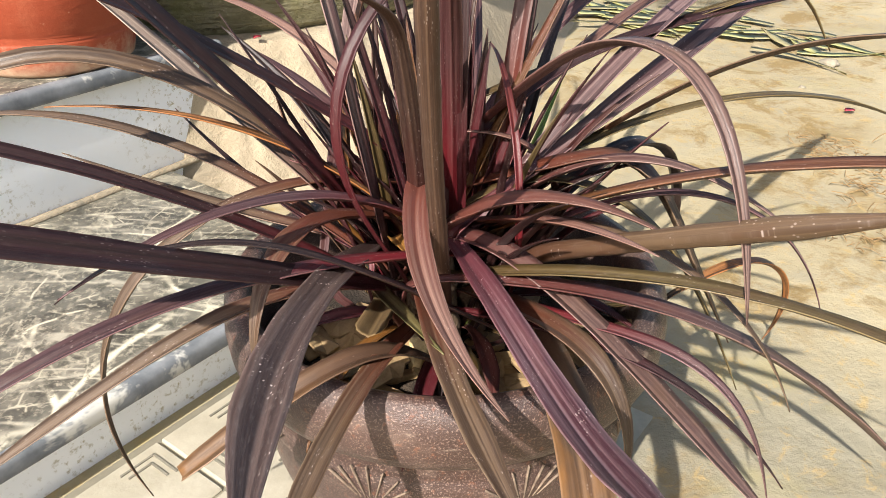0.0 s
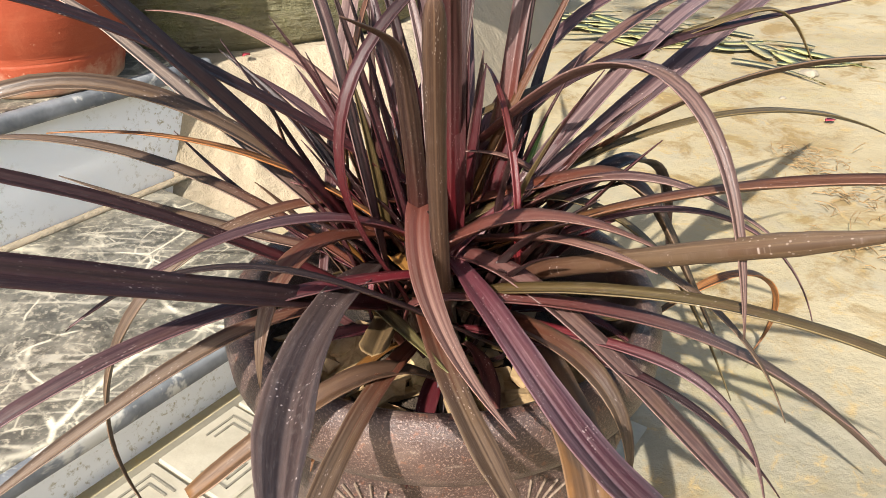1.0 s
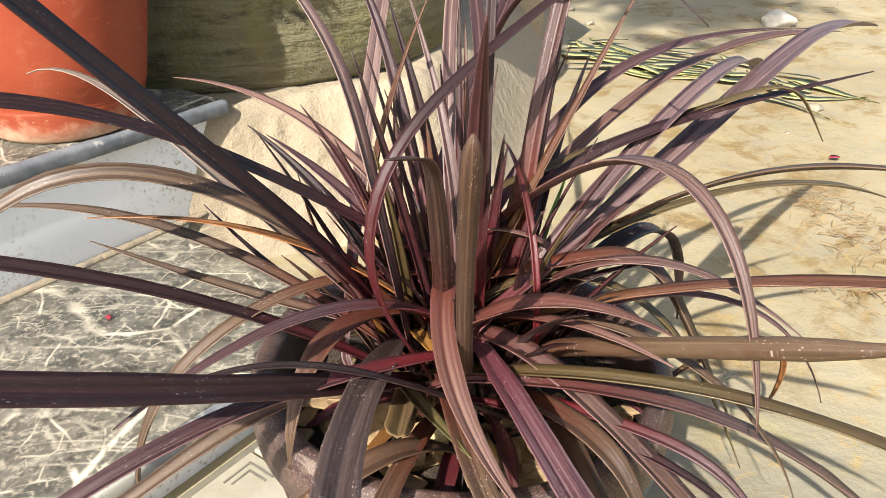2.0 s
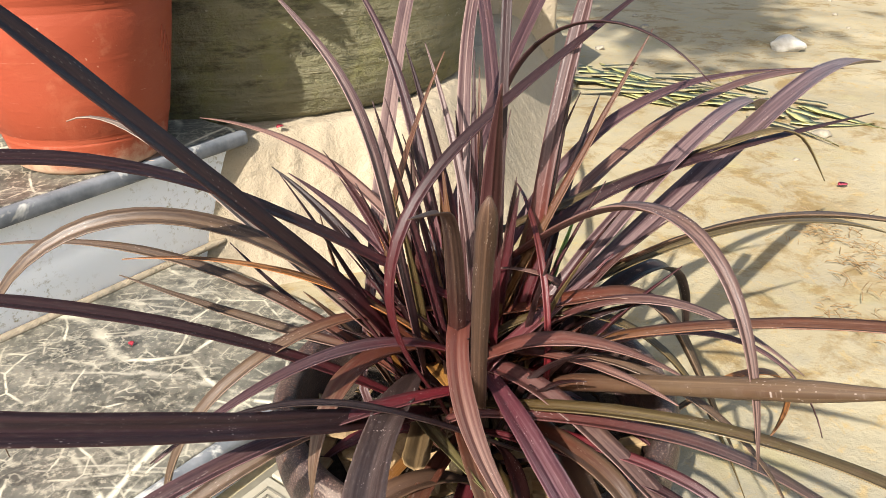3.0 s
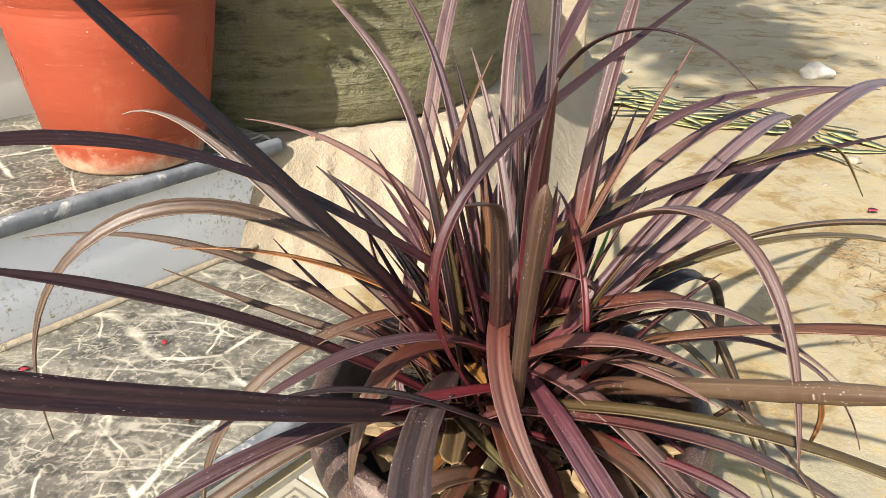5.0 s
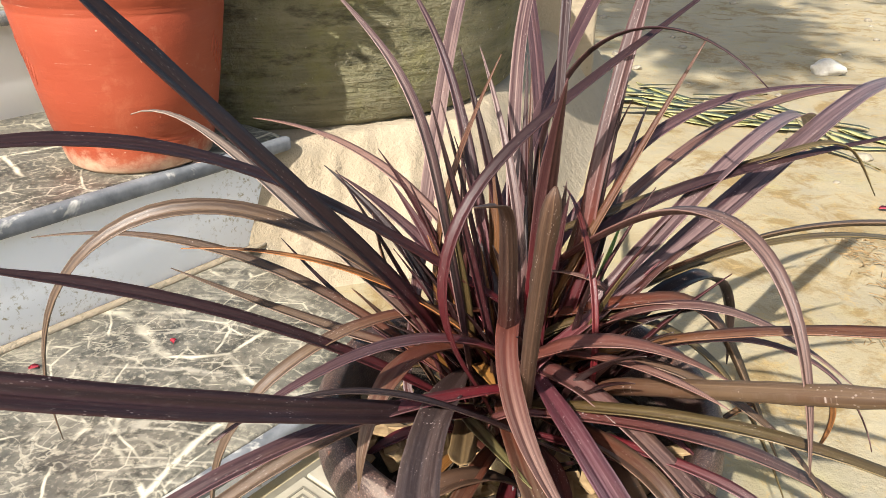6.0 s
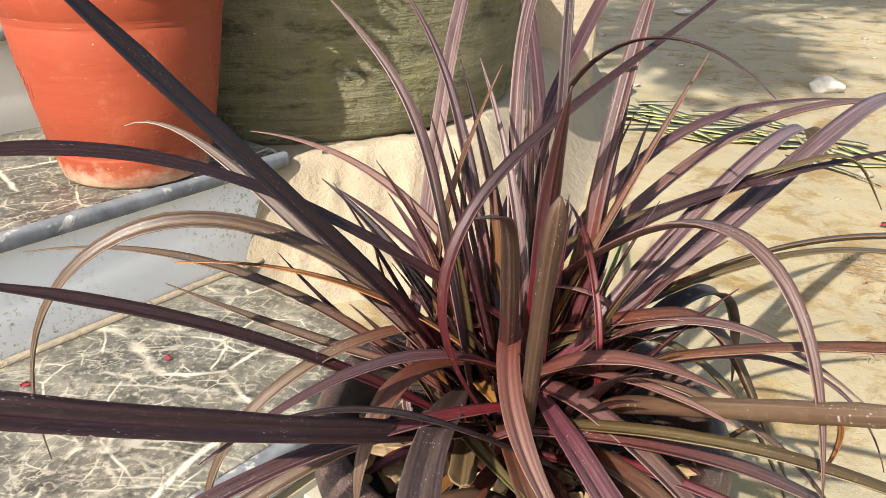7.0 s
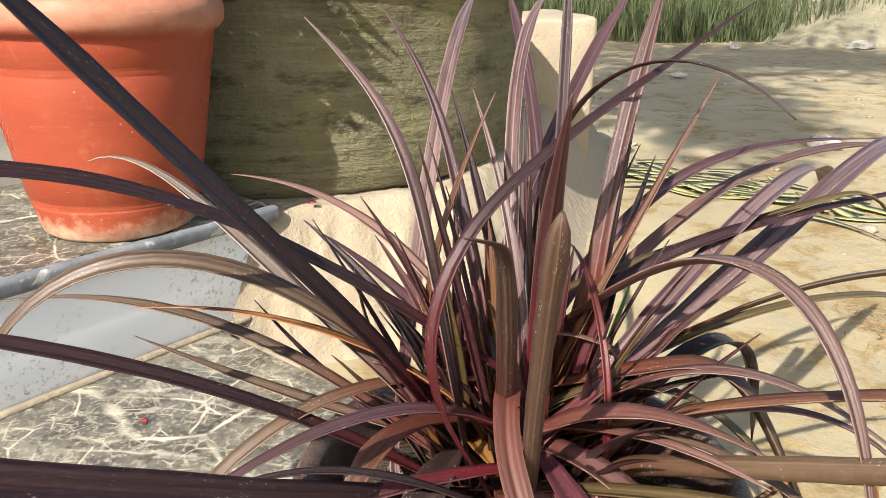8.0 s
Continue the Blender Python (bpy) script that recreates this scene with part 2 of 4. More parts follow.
def marble_material():
    n = Nodes("dusty_dark_marble")
    v = n.coords()
    warp = n.add("ShaderNodeTexNoise", Scale=5.0, Detail=4.0)
    n.link(v, warp.inputs["Vector"])
    warped = n.add("ShaderNodeVectorMath")
    warped.operation = "MULTIPLY_ADD"
    n.link(warp.outputs["Color"], warped.inputs[0])
    warped.inputs[1].default_value = (0.05, 0.05, 0.05)
    n.link(v, warped.inputs[2])
    w = warped.outputs[0]
    stone = n.noise(v, 14, 7, 0.66)
    col = n.mix(n.ramp(stone, 0.33, 0.70), (0.026, 0.026, 0.023), (0.185, 0.175, 0.14))
    for scale, width, amount, detail in ((7.5, 0.008, 0.35, 4.0), (19.0, 0.014, 0.35, 6.0)):
        line = n.math("ABSOLUTE", n.math("SUBTRACT", n.noise(w, scale, detail, 0.5, 0.6), 0.5))
        vein = n.ramp(line, width * 0.3, width, (1, 1, 1, 1), (0, 0, 0, 1))
        gate = n.ramp(n.noise(v, scale * 1.3, 3), 0.42, 0.56)
        col = n.mix(n.math("MULTIPLY", n.math("MULTIPLY", vein, gate), amount), col, (0.72, 0.66, 0.50))
    slant = n.add("ShaderNodeMapping")
    slant.inputs["Rotation"].default_value, slant.inputs["Scale"].default_value = (0, 0, 0.5), (1.2, 7.0, 1.0)
    n.link(w, slant.inputs["Vector"])
    line = n.math("ABSOLUTE", n.math("SUBTRACT", n.noise(slant.outputs[0], 2.0, 3.0, 0.5), 0.5))
    vein = n.math("MULTIPLY", n.ramp(line, 0.004, 0.022, (1, 1, 1, 1), (0, 0, 0, 1)), n.ramp(n.noise(v, 4, 3), 0.46, 0.58))
    col = n.mix(n.math("MULTIPLY", vein, 0.45), col, (0.70, 0.64, 0.50))
    for scale, wide, amount in ((5.0, 0.020, 1.0), (12.0, 0.024, 0.85), (27.0, 0.040, 0.5)):
        edge = n.voronoi(w, scale, "DISTANCE_TO_EDGE")
        crack = n.math("MULTIPLY", n.ramp(edge, wide * 0.25, wide, (1, 1, 1, 1), (0, 0, 0, 1)), n.ramp(n.noise(v, scale * 0.9, 4), 0.49, 0.57))
        col = n.mix(n.math("MULTIPLY", crack, amount), col, (0.72, 0.66, 0.50))
    dust = n.noise(v, 6, 8, 0.72)
    col = n.mix(n.math("MULTIPLY", n.ramp(dust, 0.48, 0.70), 0.55), col, (0.46, 0.41, 0.31))
    grit = n.noise(v, 130, 5, 0.7)
    col = n.mix(n.math("MULTIPLY", n.ramp(grit, 0.52, 0.64), 0.6), col, (0.48, 0.43, 0.32))
    pits = n.noise(v, 55, 5, 0.7)
    col = n.mix(n.math("MULTIPLY", n.ramp(pits, 0.54, 0.64), 0.7), col, (0.035, 0.035, 0.028))
    n.bump(n.math("ADD", grit, dust), 0.15, 0.001)
    return n.done(col, n.math("ADD", n.math("MULTIPLY", dust, 0.5), 0.12), 0.0, 0.5)


def nosing_material():
    n = Nodes("grey_stone_nosing")
    v = n.coords()
    a, b = n.noise(v, 22, 6, 0.6), n.noise(v, 7.0, 6, 0.66, 0.3)
    col = n.mix(n.ramp(a, 0.35, 0.7), (0.10, 0.108, 0.118), (0.25, 0.26, 0.27))
    col = n.mix(n.math("MULTIPLY", n.ramp(b, 0.530, 0.565), 0.75), col, (0.55, 0.53, 0.47))
    n.bump(a, 0.3, 0.001)
    return n.done(col, 0.72, 0.0, 0.35)


def painted_riser_material():
    n = Nodes("white_painted_riser")
    v = n.coords()
    a, b = n.noise(v, 7, 5, 0.6), n.noise(v, 130, 4, 0.7)
    col = n.mix(n.ramp(a, 0.3, 0.7), (0.86, 0.87, 0.87), (0.90, 0.90, 0.89))
    sep = n.add("ShaderNodeSeparateXYZ")
    n.link(v, sep.inputs[0])
    stain = n.math("MULTIPLY", n.ramp(b, 0.55, 0.68), n.ramp(n.noise(v, 5, 3), 0.47, 0.56))
    col = n.mix(n.math("MULTIPLY", stain, 0.9), col, (0.36, 0.30, 0.16))
    n.bump(b, 0.06, 0.001)
    return n.done(col, 0.35, 0.0, 0.5)


def sand_material(name, light, dark, grey, amount, bare=False):
    n = Nodes(name)
    v = n.coords()
    a, b, c = n.noise(v, 2.2, 7, 0.62), n.noise(v, 11, 7, 0.68), n.noise(v, 160, 4, 0.7)
    col = n.mix(n.ramp(a, 0.36, 0.66), light, dark)
    col = n.mix(n.math("MULTIPLY", n.ramp(b, 0.50, 0.70), amount), col, grey)
    if bare:
        far = n.add("ShaderNodeVectorMath")
        far.operation = "DISTANCE"
        n.link(v, far.inputs[0])
        far.inputs[1].default_value = (0.22, 0.42, 0.0)
        ragged = n.math("ADD", far.outputs["Value"], n.math("MULTIPLY", n.math("SUBTRACT", b, 0.5), 0.55))
        cement = n.mix(n.ramp(n.noise(v, 18, 6, 0.7), 0.35, 0.7), (0.235, 0.215, 0.16), (0.165, 0.150, 0.105))
        col = n.mix(n.math("MULTIPLY", n.ramp(ragged, 0.22, 0.46, (1, 1, 1, 1), (0, 0, 0, 1)), 0.85), col, cement)
        green = n.ramp(n.noise(v, 4.5, 5, 0.6), 0.56, 0.70)
        col = n.mix(n.math("MULTIPLY", green, 0.6), col, (0.33, 0.29, 0.14))
        clod = n.math("MULTIPLY", n.ramp(n.noise(v, 9, 7, 0.72, 0.5), 0.49, 0.60), n.ramp(n.noise(v, 2.6, 3), 0.40, 0.52))
        col = n.mix(n.math("MULTIPLY", clod, 0.9), col, (0.20, 0.135, 0.055))
        dirt = n.ramp(n.noise(v, 30, 6, 0.75, 0.8), 0.55, 0.65)
        col = n.mix(n.math("MULTIPLY", dirt, 0.7), col, (0.34, 0.24, 0.10))
    col = n.mix(n.math("MULTIPLY", n.ramp(c, 0.60, 0.74), 0.35), col, (0.30, 0.24, 0.14))
    speck = n.voronoi(v, 36)
    gate = n.ramp(n.noise(v, 6, 3), 0.52, 0.62)
    col = n.mix(n.math("MULTIPLY", n.math("MULTIPLY", n.ramp(speck, 0.08, 0.16, (1, 1, 1, 1), (0, 0, 0, 1)), gate), 0.7), col, (0.22, 0.18, 0.10))
    crumple = n.noise(v, 34, 6, 0.66, 0.15)
    n.bump(n.math("ADD", n.math("ADD", n.math("MULTIPLY", b, 1.6), n.math("MULTIPLY", c, 0.15)), n.math("MULTIPLY", crumple, 0.5 if bare else 0.8)), 0.6, 0.006 if bare else 0.011)
    return n.done(col, 0.9, 0.0, 0.2)


def plain_material(name, c0, c1, scale=40, rough=0.7, bump=0.2, depth=0.001):
    n = Nodes(name)
    v = n.coords()
    a, b = n.noise(v, scale, 5, 0.65), n.noise(v, scale * 6, 3, 0.6)
    rnd = n.add("ShaderNodeObjectInfo").outputs["Random"]
    col = n.mix(n.ramp(a, 0.35, 0.68), c0, c1)
    col = n.mix(n.math("MULTIPLY", rnd, 0.25), col, c1)
    n.bump(n.math("ADD", a, b), bump, depth)
    return n.done(col, rough, 0.0, 0.4)


GLAZE, TERRACOTTA, CONCRETE = glazed_pot_material(), terracotta_material(), mossy_concrete_material()
MARBLE, NOSING, RISER = marble_material(), nosing_material(), painted_riser_material()
SAND = sand_material("dry_sand", (0.335, 0.285, 0.18), (0.27, 0.22, 0.13), (0.25, 0.228, 0.17), 0.7, True)
MORTAR = sand_material("rough_mortar", (0.37, 0.305, 0.215), (0.30, 0.245, 0.165), (0.27, 0.235, 0.175), 0.55)
TILE = plain_material("cream_floor_tile", (0.27, 0.245, 0.185), (0.38, 0.345, 0.27), 18, 0.6, 0.4, 0.0015)
GROUT = plain_material("grey_grout", (0.22, 0.20, 0.15), (0.30, 0.27, 0.20), 60, 0.9)
GROOVE = plain_material("dark_tile_relief", (0.12, 0.11, 0.085), (0.22, 0.20, 0.155), 60, 0.85)
SOIL = plain_material("dark_potting_soil", (0.022, 0.015, 0.010), (0.075, 0.052, 0.034), 90, 0.95, 0.8, 0.006)
CHIP = plain_material("pale_wood_chip", (0.22, 0.14, 0.065), (0.36, 0.25, 0.13), 120, 0.8)
PETAL = plain_material("red_petal", (0.32, 0.025, 0.04), (0.42, 0.06, 0.08), 80, 0.6)
CUT_CLAY = plain_material("cut_clay", (0.26, 0.055, 0.025), (0.36, 0.08, 0.04), 80, 0.9)
STONE = plain_material("pale_stone", (0.30, 0.275, 0.225), (0.50, 0.47, 0.41), 25, 0.8, 0.5, 0.006)
GRASS = plain_material("far_grass", (0.045, 0.062, 0.026), (0.105, 0.125, 0.052), 3, 0.9)
PEBBLE = plain_material("grey_pebble", (0.14, 0.12, 0.09), (0.32, 0.28, 0.21), 40, 0.85, 0.4, 0.002)
STRAW = plain_material("dry_straw", (0.20, 0.12, 0.05), (0.32, 0.21, 0.095), 80, 0.85)
CUT_LEAF = plain_material("cut_leaf", (0.27, 0.26, 0.085), (0.40, 0.38, 0.17), 40, 0.6)
CUT_LEAF_DRY = plain_material("cut_leaf_dry", (0.22, 0.19, 0.09), (0.33, 0.29, 0.15), 40, 0.7)
EARTH = plain_material("dry_earth_bank", (0.13, 0.12, 0.075), (0.24, 0.215, 0.145), 2.5, 0.95, 0.8, 0.03)
BARK = plain_material("stem_bark", (0.05, 0.03, 0.022), (0.15, 0.10, 0.06), 90, 0.85, 0.5, 0.003)
CARVED = plain_material("scraped_glaze", (0.10, 0.07, 0.052), (0.22, 0.165, 0.12), 200, 0.8)
STUB = plain_material("pale_cut_stub", (0.40, 0.28, 0.13), (0.60, 0.46, 0.24), 120, 0.8, 0.4, 0.002)


# ---- mesh helpers ----
def mesh_of(name, bm, material, smooth=True):
    me = bpy.data.meshes.new(name)
    bmesh.ops.recalc_face_normals(bm, faces=bm.faces)
    for f in bm.faces:
        f.smooth = smooth
    bm.to_mesh(me)
    bm.free()
    for m in material if isinstance(material, list) else [material]:
        me.materials.append(m)
    return me


def part(name, bm, material, parent=None, label="", smooth=True):
    ob = new(name, mesh_of(name, bm, material, smooth))
    if parent is not None:
        ob.parent = parent
    if label:
        ob["label"] = label
    return ob


def lathe(profile, segments=96, centre=(0, 0, 0), wobble=0.0):
    bm = bmesh.new()
    rings = []
    for r, z in profile:
        ring = []
        for k in range(segments):
            a = 2 * math.pi * k / segments
            q = r * (1 + wobble * noise.noise((math.cos(a) * 1.7, math.sin(a) * 1.7, z * 9)))
            ring.append(bm.verts.new((centre[0] + q * math.cos(a), centre[1] + q * math.sin(a), centre[2] + z)))
        rings.append(ring)
    for a, b in zip(rings, rings[1:]):
        for k in range(segments):
            bm.faces.new((a[k], a[(k + 1) % segments], b[(k + 1) % segments], b[k]))
    return bm


def slab(x0, y0, z0, x1, y1, z1, bevel=0.004, cuts=2):
    bm = bmesh.new()
    bmesh.ops.create_cube(bm, size=1)
    bmesh.ops.transform(bm, matrix=Matrix.LocRotScale(((x0 + x1) / 2, (y0 + y1) / 2, (z0 + z1) / 2), None, (x1 - x0, y1 - y0, z1 - z0)), verts=bm.verts)
    if bevel:
        bmesh.ops.bevel(bm, geom=bm.edges[:], offset=bevel, segments=cuts, affect="EDGES", profile=0.5)
    return bm


def smooth01(x):
    x = max(0.0, min(1.0, x))
    return x * x * (3 - 2 * x)


# ---- ground ----
def ground_height(x, y):
    """Flat by the tiles, gently uneven over the sand."""
    away = smooth01((math.hypot(x, y - 0.5) - 0.45) / 0.8)
    bumps = 0.020 * noise.noise((x * 1.7, y * 1.7, 0.3)) + 0.008 * noise.noise((x * 6, y * 6, 4.1)) + 0.003 * noise.noise((x * 21, y * 21, 2.2))
    far = 0.16 * smooth01((y - 5) / 4) * noise.noise((x * 0.35, y * 0.35, 7.7))
    return away * bumps + far - 0.004


def build_ground():
    bm = bmesh.new()
    xs = [-40, -20, -10, -6, -4] + [-3 + 0.05 * k for k in range(0, 161)] + [6, 8, 12, 20, 40]
    ys = [-12, -6, -3] + [-1 + 0.05 * k for k in range(0, 161)] + [8, 9, 10, 12, 16, 24, 40, 60]
    grid = [[bm.verts.new((x, y, ground_height(x, y))) for y in ys] for x in xs]
    for a, b in zip(grid, grid[1:]):
        for k in range(len(ys) - 1):
            bm.faces.new((a[k], b[k], b[k + 1], a[k + 1]))
    ob = part("ground", bm, SAND)
    return tagged(ob, "dry pale yellow sand ground with footprints", "ground", kind="structure")


build_ground()

# steps climb away to the house: their edges run along STEP_RUN
STEP_RUN, STEP_OUT = Vector((0.6, 0.8, 0)), Vector((0.8, -0.6, 0))
STEP_FRAME = Matrix((STEP_RUN.to_3d(), STEP_OUT.to_3d(), Vector((0, 0, 1)))).transposed().to_4x4()


def step_piece(name, bm, material, parent, label=""):
    bmesh.ops.transform(bm, matrix=STEP_FRAME, verts=bm.verts)
    return part(name, bm, material, parent, label)


def build_step(name, run0, run1, out_front, out_back, low, high, label):
    top = tagged(new(name), label, "step", kind="structure")
    step_piece("riser", slab(run0, out_back, low - 0.02, run1 - 0.02, out_front - 0.014, high - 0.022, 0.002), RISER, top, "white painted riser with brown stains")
    step_piece("tread", slab(run0, out_back, high - 0.022, run1, out_front - 0.006, high, 0.003), MARBLE, top, "dusty dark marble tread with white veins")
    step_piece("nosing", slab(run0, out_front - 0.0059, high - 0.021, run1 + 0.004, out_front + 0.012, high + 0.001, 0.007, 4), NOSING, top, "rounded grey nosing strip smeared with white")
    return top


build_step("step_lower", -2.2, 0.60, -0.576, -0.99, 0.0, 0.075, "low dusty marble step with a grey nosing")
step_middle = build_step("step_middle", -2.2, 0.705, -0.93, -1.36, 0.075, 0.24, "dusty marble step with a white painted riser")
step_piece("joint", slab(-2.2, -0.9439, 0.072, 0.655, -0.931, 0.081, 0.004, 2), MORTAR, step_middle, "cream mortar fillet along the foot of the riser")
build_step("step_upper", -2.2, 1.2, -1.31, -1.9, 0.24, 0.405, "upper marble step with a white painted riser")


def mortar_height(x, y):
    """The rough heap that closes the steps' end and carries the big planter."""
    along = max(-0.05, x + 0.37)
    toe = 1.052 + 0.27 * along + 0.008 * noise.noise((x * 13, y * 5, 3.1)) + 0.006 * noise.noise((x * 34, y * 20, 6.2))
    up = smooth01((y - toe) / min(0.21, 0.055 + 0.36 * max(0.0, along)))
    right = 1 - smooth01((x + 0.03 - 0.25 * (y - 1.4)) / 0.22)
    rough = 0.020 * noise.noise((x * 9, y * 9, 1.5)) + 0.015 * noise.noise((x * 26, y * 26, 5.5)) + 0.009 * noise.noise((x * 60, y * 60, 8.5))
    return 0.237 * up * right + rough * (0.25 + up * (1 - up) * 3) * right


def build_mortar():
    bm = bmesh.new()
    nx, ny = 210, 300
    grid = [[bm.verts.new((-0.75 + 1.55 * a / nx, 0.80 + 1.7 * b / ny, mortar_height(-0.75 + 1.55 * a / nx, 0.80 + 1.7 * b / ny) - 0.012)) for b in range(ny + 1)] for a in range(nx + 1)]
    for a, b in zip(grid, grid[1:]):
        for k in range(ny):
            bm.faces.new((a[k], b[k], b[k + 1], a[k + 1]))
    ob = part("mortar_bank", bm, MORTAR)
    return tagged(ob, "rough sandy mortar bank at the end of the steps", "mortar bank", kind="structure")


build_mortar()


# ---- the big concrete planter, the terracotta pot and the block behind ----
def build_planter():
    top = tagged(new("concrete_planter"), "large round mossy concrete planter standing behind the steps", "planter")
    top.location = (-0.453, 1.668, 0.225)
    r = 0.497
    prof = [(r * 0.97, 0.0), (r, 0.012), (r + 0.003, 0.08), (r + 0.010, 0.16), (r + 0.016, 0.24), (r + 0.02, 0.30), (r + 0.034, 0.315), (r + 0.036, 0.36), (r + 0.026, 0.372), (r - 0.03, 0.372), (r - 0.05, 0.36), (r - 0.06, 0.28), (0.0001, 0.27)]
    part("wall", lathe(prof, 160, wobble=0.006), CONCRETE, top)
    fill = lathe([(0.0001, 0.285), (r - 0.052, 0.28)], 64)
    part("soil", fill, SOIL, top, "dark soil")
    return top


build_planter()


def build_terracotta():
    top = tagged(new("terracotta_pot"), "orange painted terracotta pot standing on the marble step", "pot")
    top.location = (-0.503, 1.03, 0.24)
    prof = [(0.0001, 0.0), (0.088, 0.0), (0.096, 0.006), (0.100, 0.022), (0.104, 0.040), (0.1045, 0.0425), (0.1032, 0.0445), (0.1062, 0.0475), (0.1048, 0.0505), (0.1080, 0.0535), (0.118, 0.11), (0.127, 0.165), (0.1325, 0.205)]
    prof += [(0.1318, 0.208), (0.1340, 0.211), (0.1328, 0.214), (0.1352, 0.217), (0.1395, 0.245), (0.1400, 0.250), (0.1470, 0.253), (0.1530, 0.262), (0.1545, 0.275), (0.1520, 0.288), (0.1440, 0.293), (0.1360, 0.288), (0.132, 0.26), (0.126, 0.20)]
    part("body", lathe(prof, 128, wobble=0.004), TERRACOTTA, top)
    part("soil", lathe([(0.0001, 0.243), (0.131, 0.24)], 48), SOIL, top, "dark soil")
    # slanted cuts scratched into the wall in groups
    for base_angle in (217, 351):
        for k in range(5):
            bm = slab(-0.0008, -0.0006, -0.014, 0.0008, 0.0010, 0.014, 0.0004, 1)
            a = radians(base_angle + k * 3.2)
            z = 0.162 - 0.008 * k
            rr = 0.118 + (z - 0.11) * 0.166
            bmesh.ops.transform(bm, matrix=Matrix.Translation((rr * math.cos(a), rr * math.sin(a), z)) @ Matrix.Rotation(a + math.pi / 2, 4, "Z") @ Matrix.Rotation(radians(9.4), 4, "X") @ Matrix.Rotation(radians(14), 4, "Y"), verts=bm.verts)
            part("scratch", bm, CUT_CLAY, top)
    return top


build_terracotta()


def build_unseen_shrub():
    """An unseen shrub in the terracotta pot, added to shade the planter behind it."""
    shrub = tagged(new("unseen_shrub"), "unseen bushy green shrub added in the terracotta pot to shade the planter", "shrub")
    rng = random.Random(77)
    for k in range(5):
        a = k * 1.256
        bm = bmesh.new()
        rings = []
        for i in range(7):
            u = i / 6
            c = Vector((-0.503 + 0.03 * math.cos(a) + 0.06 * u * math.cos(a), 1.03 + 0.03 * math.sin(a) + 0.06 * u * math.sin(a), 0.46 + 0.30 * u))
            rings.append([bm.verts.new(c + Vector((math.cos(q), math.sin(q), 0)) * (0.006 - 0.004 * u)) for q in [j * math.pi / 3 for j in range(6)]])
        for e, g in zip(rings, rings[1:]):
            for j in range(6):
                bm.faces.new((e[j], e[(j + 1) % 6], g[(j + 1) % 6], g[j]))
        part("stem", bm, BARK, shrub)
    verts, faces = [], []
    for k in range(1500):
        q = Vector((rng.uniform(-1, 1), rng.uniform(-1, 1), rng.uniform(-1, 1)))
        if q.length > 1:
            continue
        p = Vector((-0.475 + 0.165 * q.x, 1.01 + 0.165 * q.y, 0.69 + 0.095 * q.z))
        d = Vector((rng.gauss(0, 1), rng.gauss(0, 1), rng.gauss(0.2, 0.4))).normalized()
        sd = d.cross(Vector((rng.gauss(0, 0.4), rng.gauss(0, 0.4), 1))).normalized()
        up, ln, w = d.cross(sd) * 0.006, rng.uniform(0.035, 0.06), rng.uniform(0.010, 0.016)
        i = len(verts)
        verts += [p, p + d * ln * 0.45 + sd * w + up, p + d * ln, p + d * ln * 0.45 - sd * w + up, p + d * ln * 0.5]
        faces += [(i, i + 1, i + 4), (i + 1, i + 2, i + 4), (i + 2, i + 3, i + 4), (i + 3, i, i + 4)]
    me = bpy.data.meshes.new("foliage")
    me.from_pydata(verts, [], faces)
    me.materials.append(GRASS)
    foliage = new("foliage", me)
    foliage.parent = shrub


build_unseen_shrub()


def build_block():
    bm = slab(-0.11, -0.16, 0, 0.11, 0.16, 0.475, 0.02, 3)
    bmesh.ops.subdivide_edges(bm, edges=bm.edges[:], cuts=3, use_grid_fill=True)
    for v in bm.verts:
        v.co += v.co.normalized() * 0.012 * noise.noise(v.co * 9)
    ob = part("plastered_block", bm, MORTAR)
    ob.location, ob.rotation_euler = (0.155, 2.30, -0.02), (0, 0, radians(12))
    return tagged(ob, "pale sandy plastered block beside the planter", "block")


build_block()


# ---- the plant pot ----
POT = Vector((0.002, 0.509, 0.0))


def build_pot():
    top = tagged(new("plant_pot"), "round brown speckled glazed pot with carved petals", "pot")
    top.location = POT
    prof = [(0.0001, 0.0), (0.098, 0.0), (0.104, 0.004), (0.122, 0.05), (0.137, 0.11), (0.143, 0.150), (0.1435, 0.168), (0.1425, 0.1695), (0.1435, 0.172), (0.1425, 0.1745), (0.144, 0.177), (0.143, 0.180), (0.1475, 0.188), (0.1545, 0.192), (0.1585, 0.201), (0.1595, 0.215), (0.1580, 0.229), (0.1525, 0.238), (0.1455, 0.240), (0.1400, 0.236), (0.1385, 0.226), (0.137, 0.19), (0.131, 0.13)]
    part("body", lathe(prof, 160, wobble=0.006), GLAZE, top)
    # carved fans of petals round the belly
    for f in range(9):
        centre = 2 * math.pi * f / 9 + 0.18
        for k in range(7):
            lean = (k - 3) * 0.26
            bm = slab(-0.0006, -0.0012, 0, 0.0006, 0.0007, 0.032 - 0.002 * abs(k - 3), 0.0004, 1)
            a = centre + (k - 3) * 0.022
            z, rr = 0.146, 0.1418
            bmesh.ops.transform(bm, matrix=Matrix.Translation((rr * math.cos(a), rr * math.sin(a), z)) @ Matrix.Rotation(a + math.pi / 2, 4, "Z") @ Matrix.Rotation(lean, 4, "Y") @ Matrix.Rotation(radians(7), 4, "X"), verts=bm.verts)
            part("carved_line", bm, CARVED, top)
    return top


build_pot()


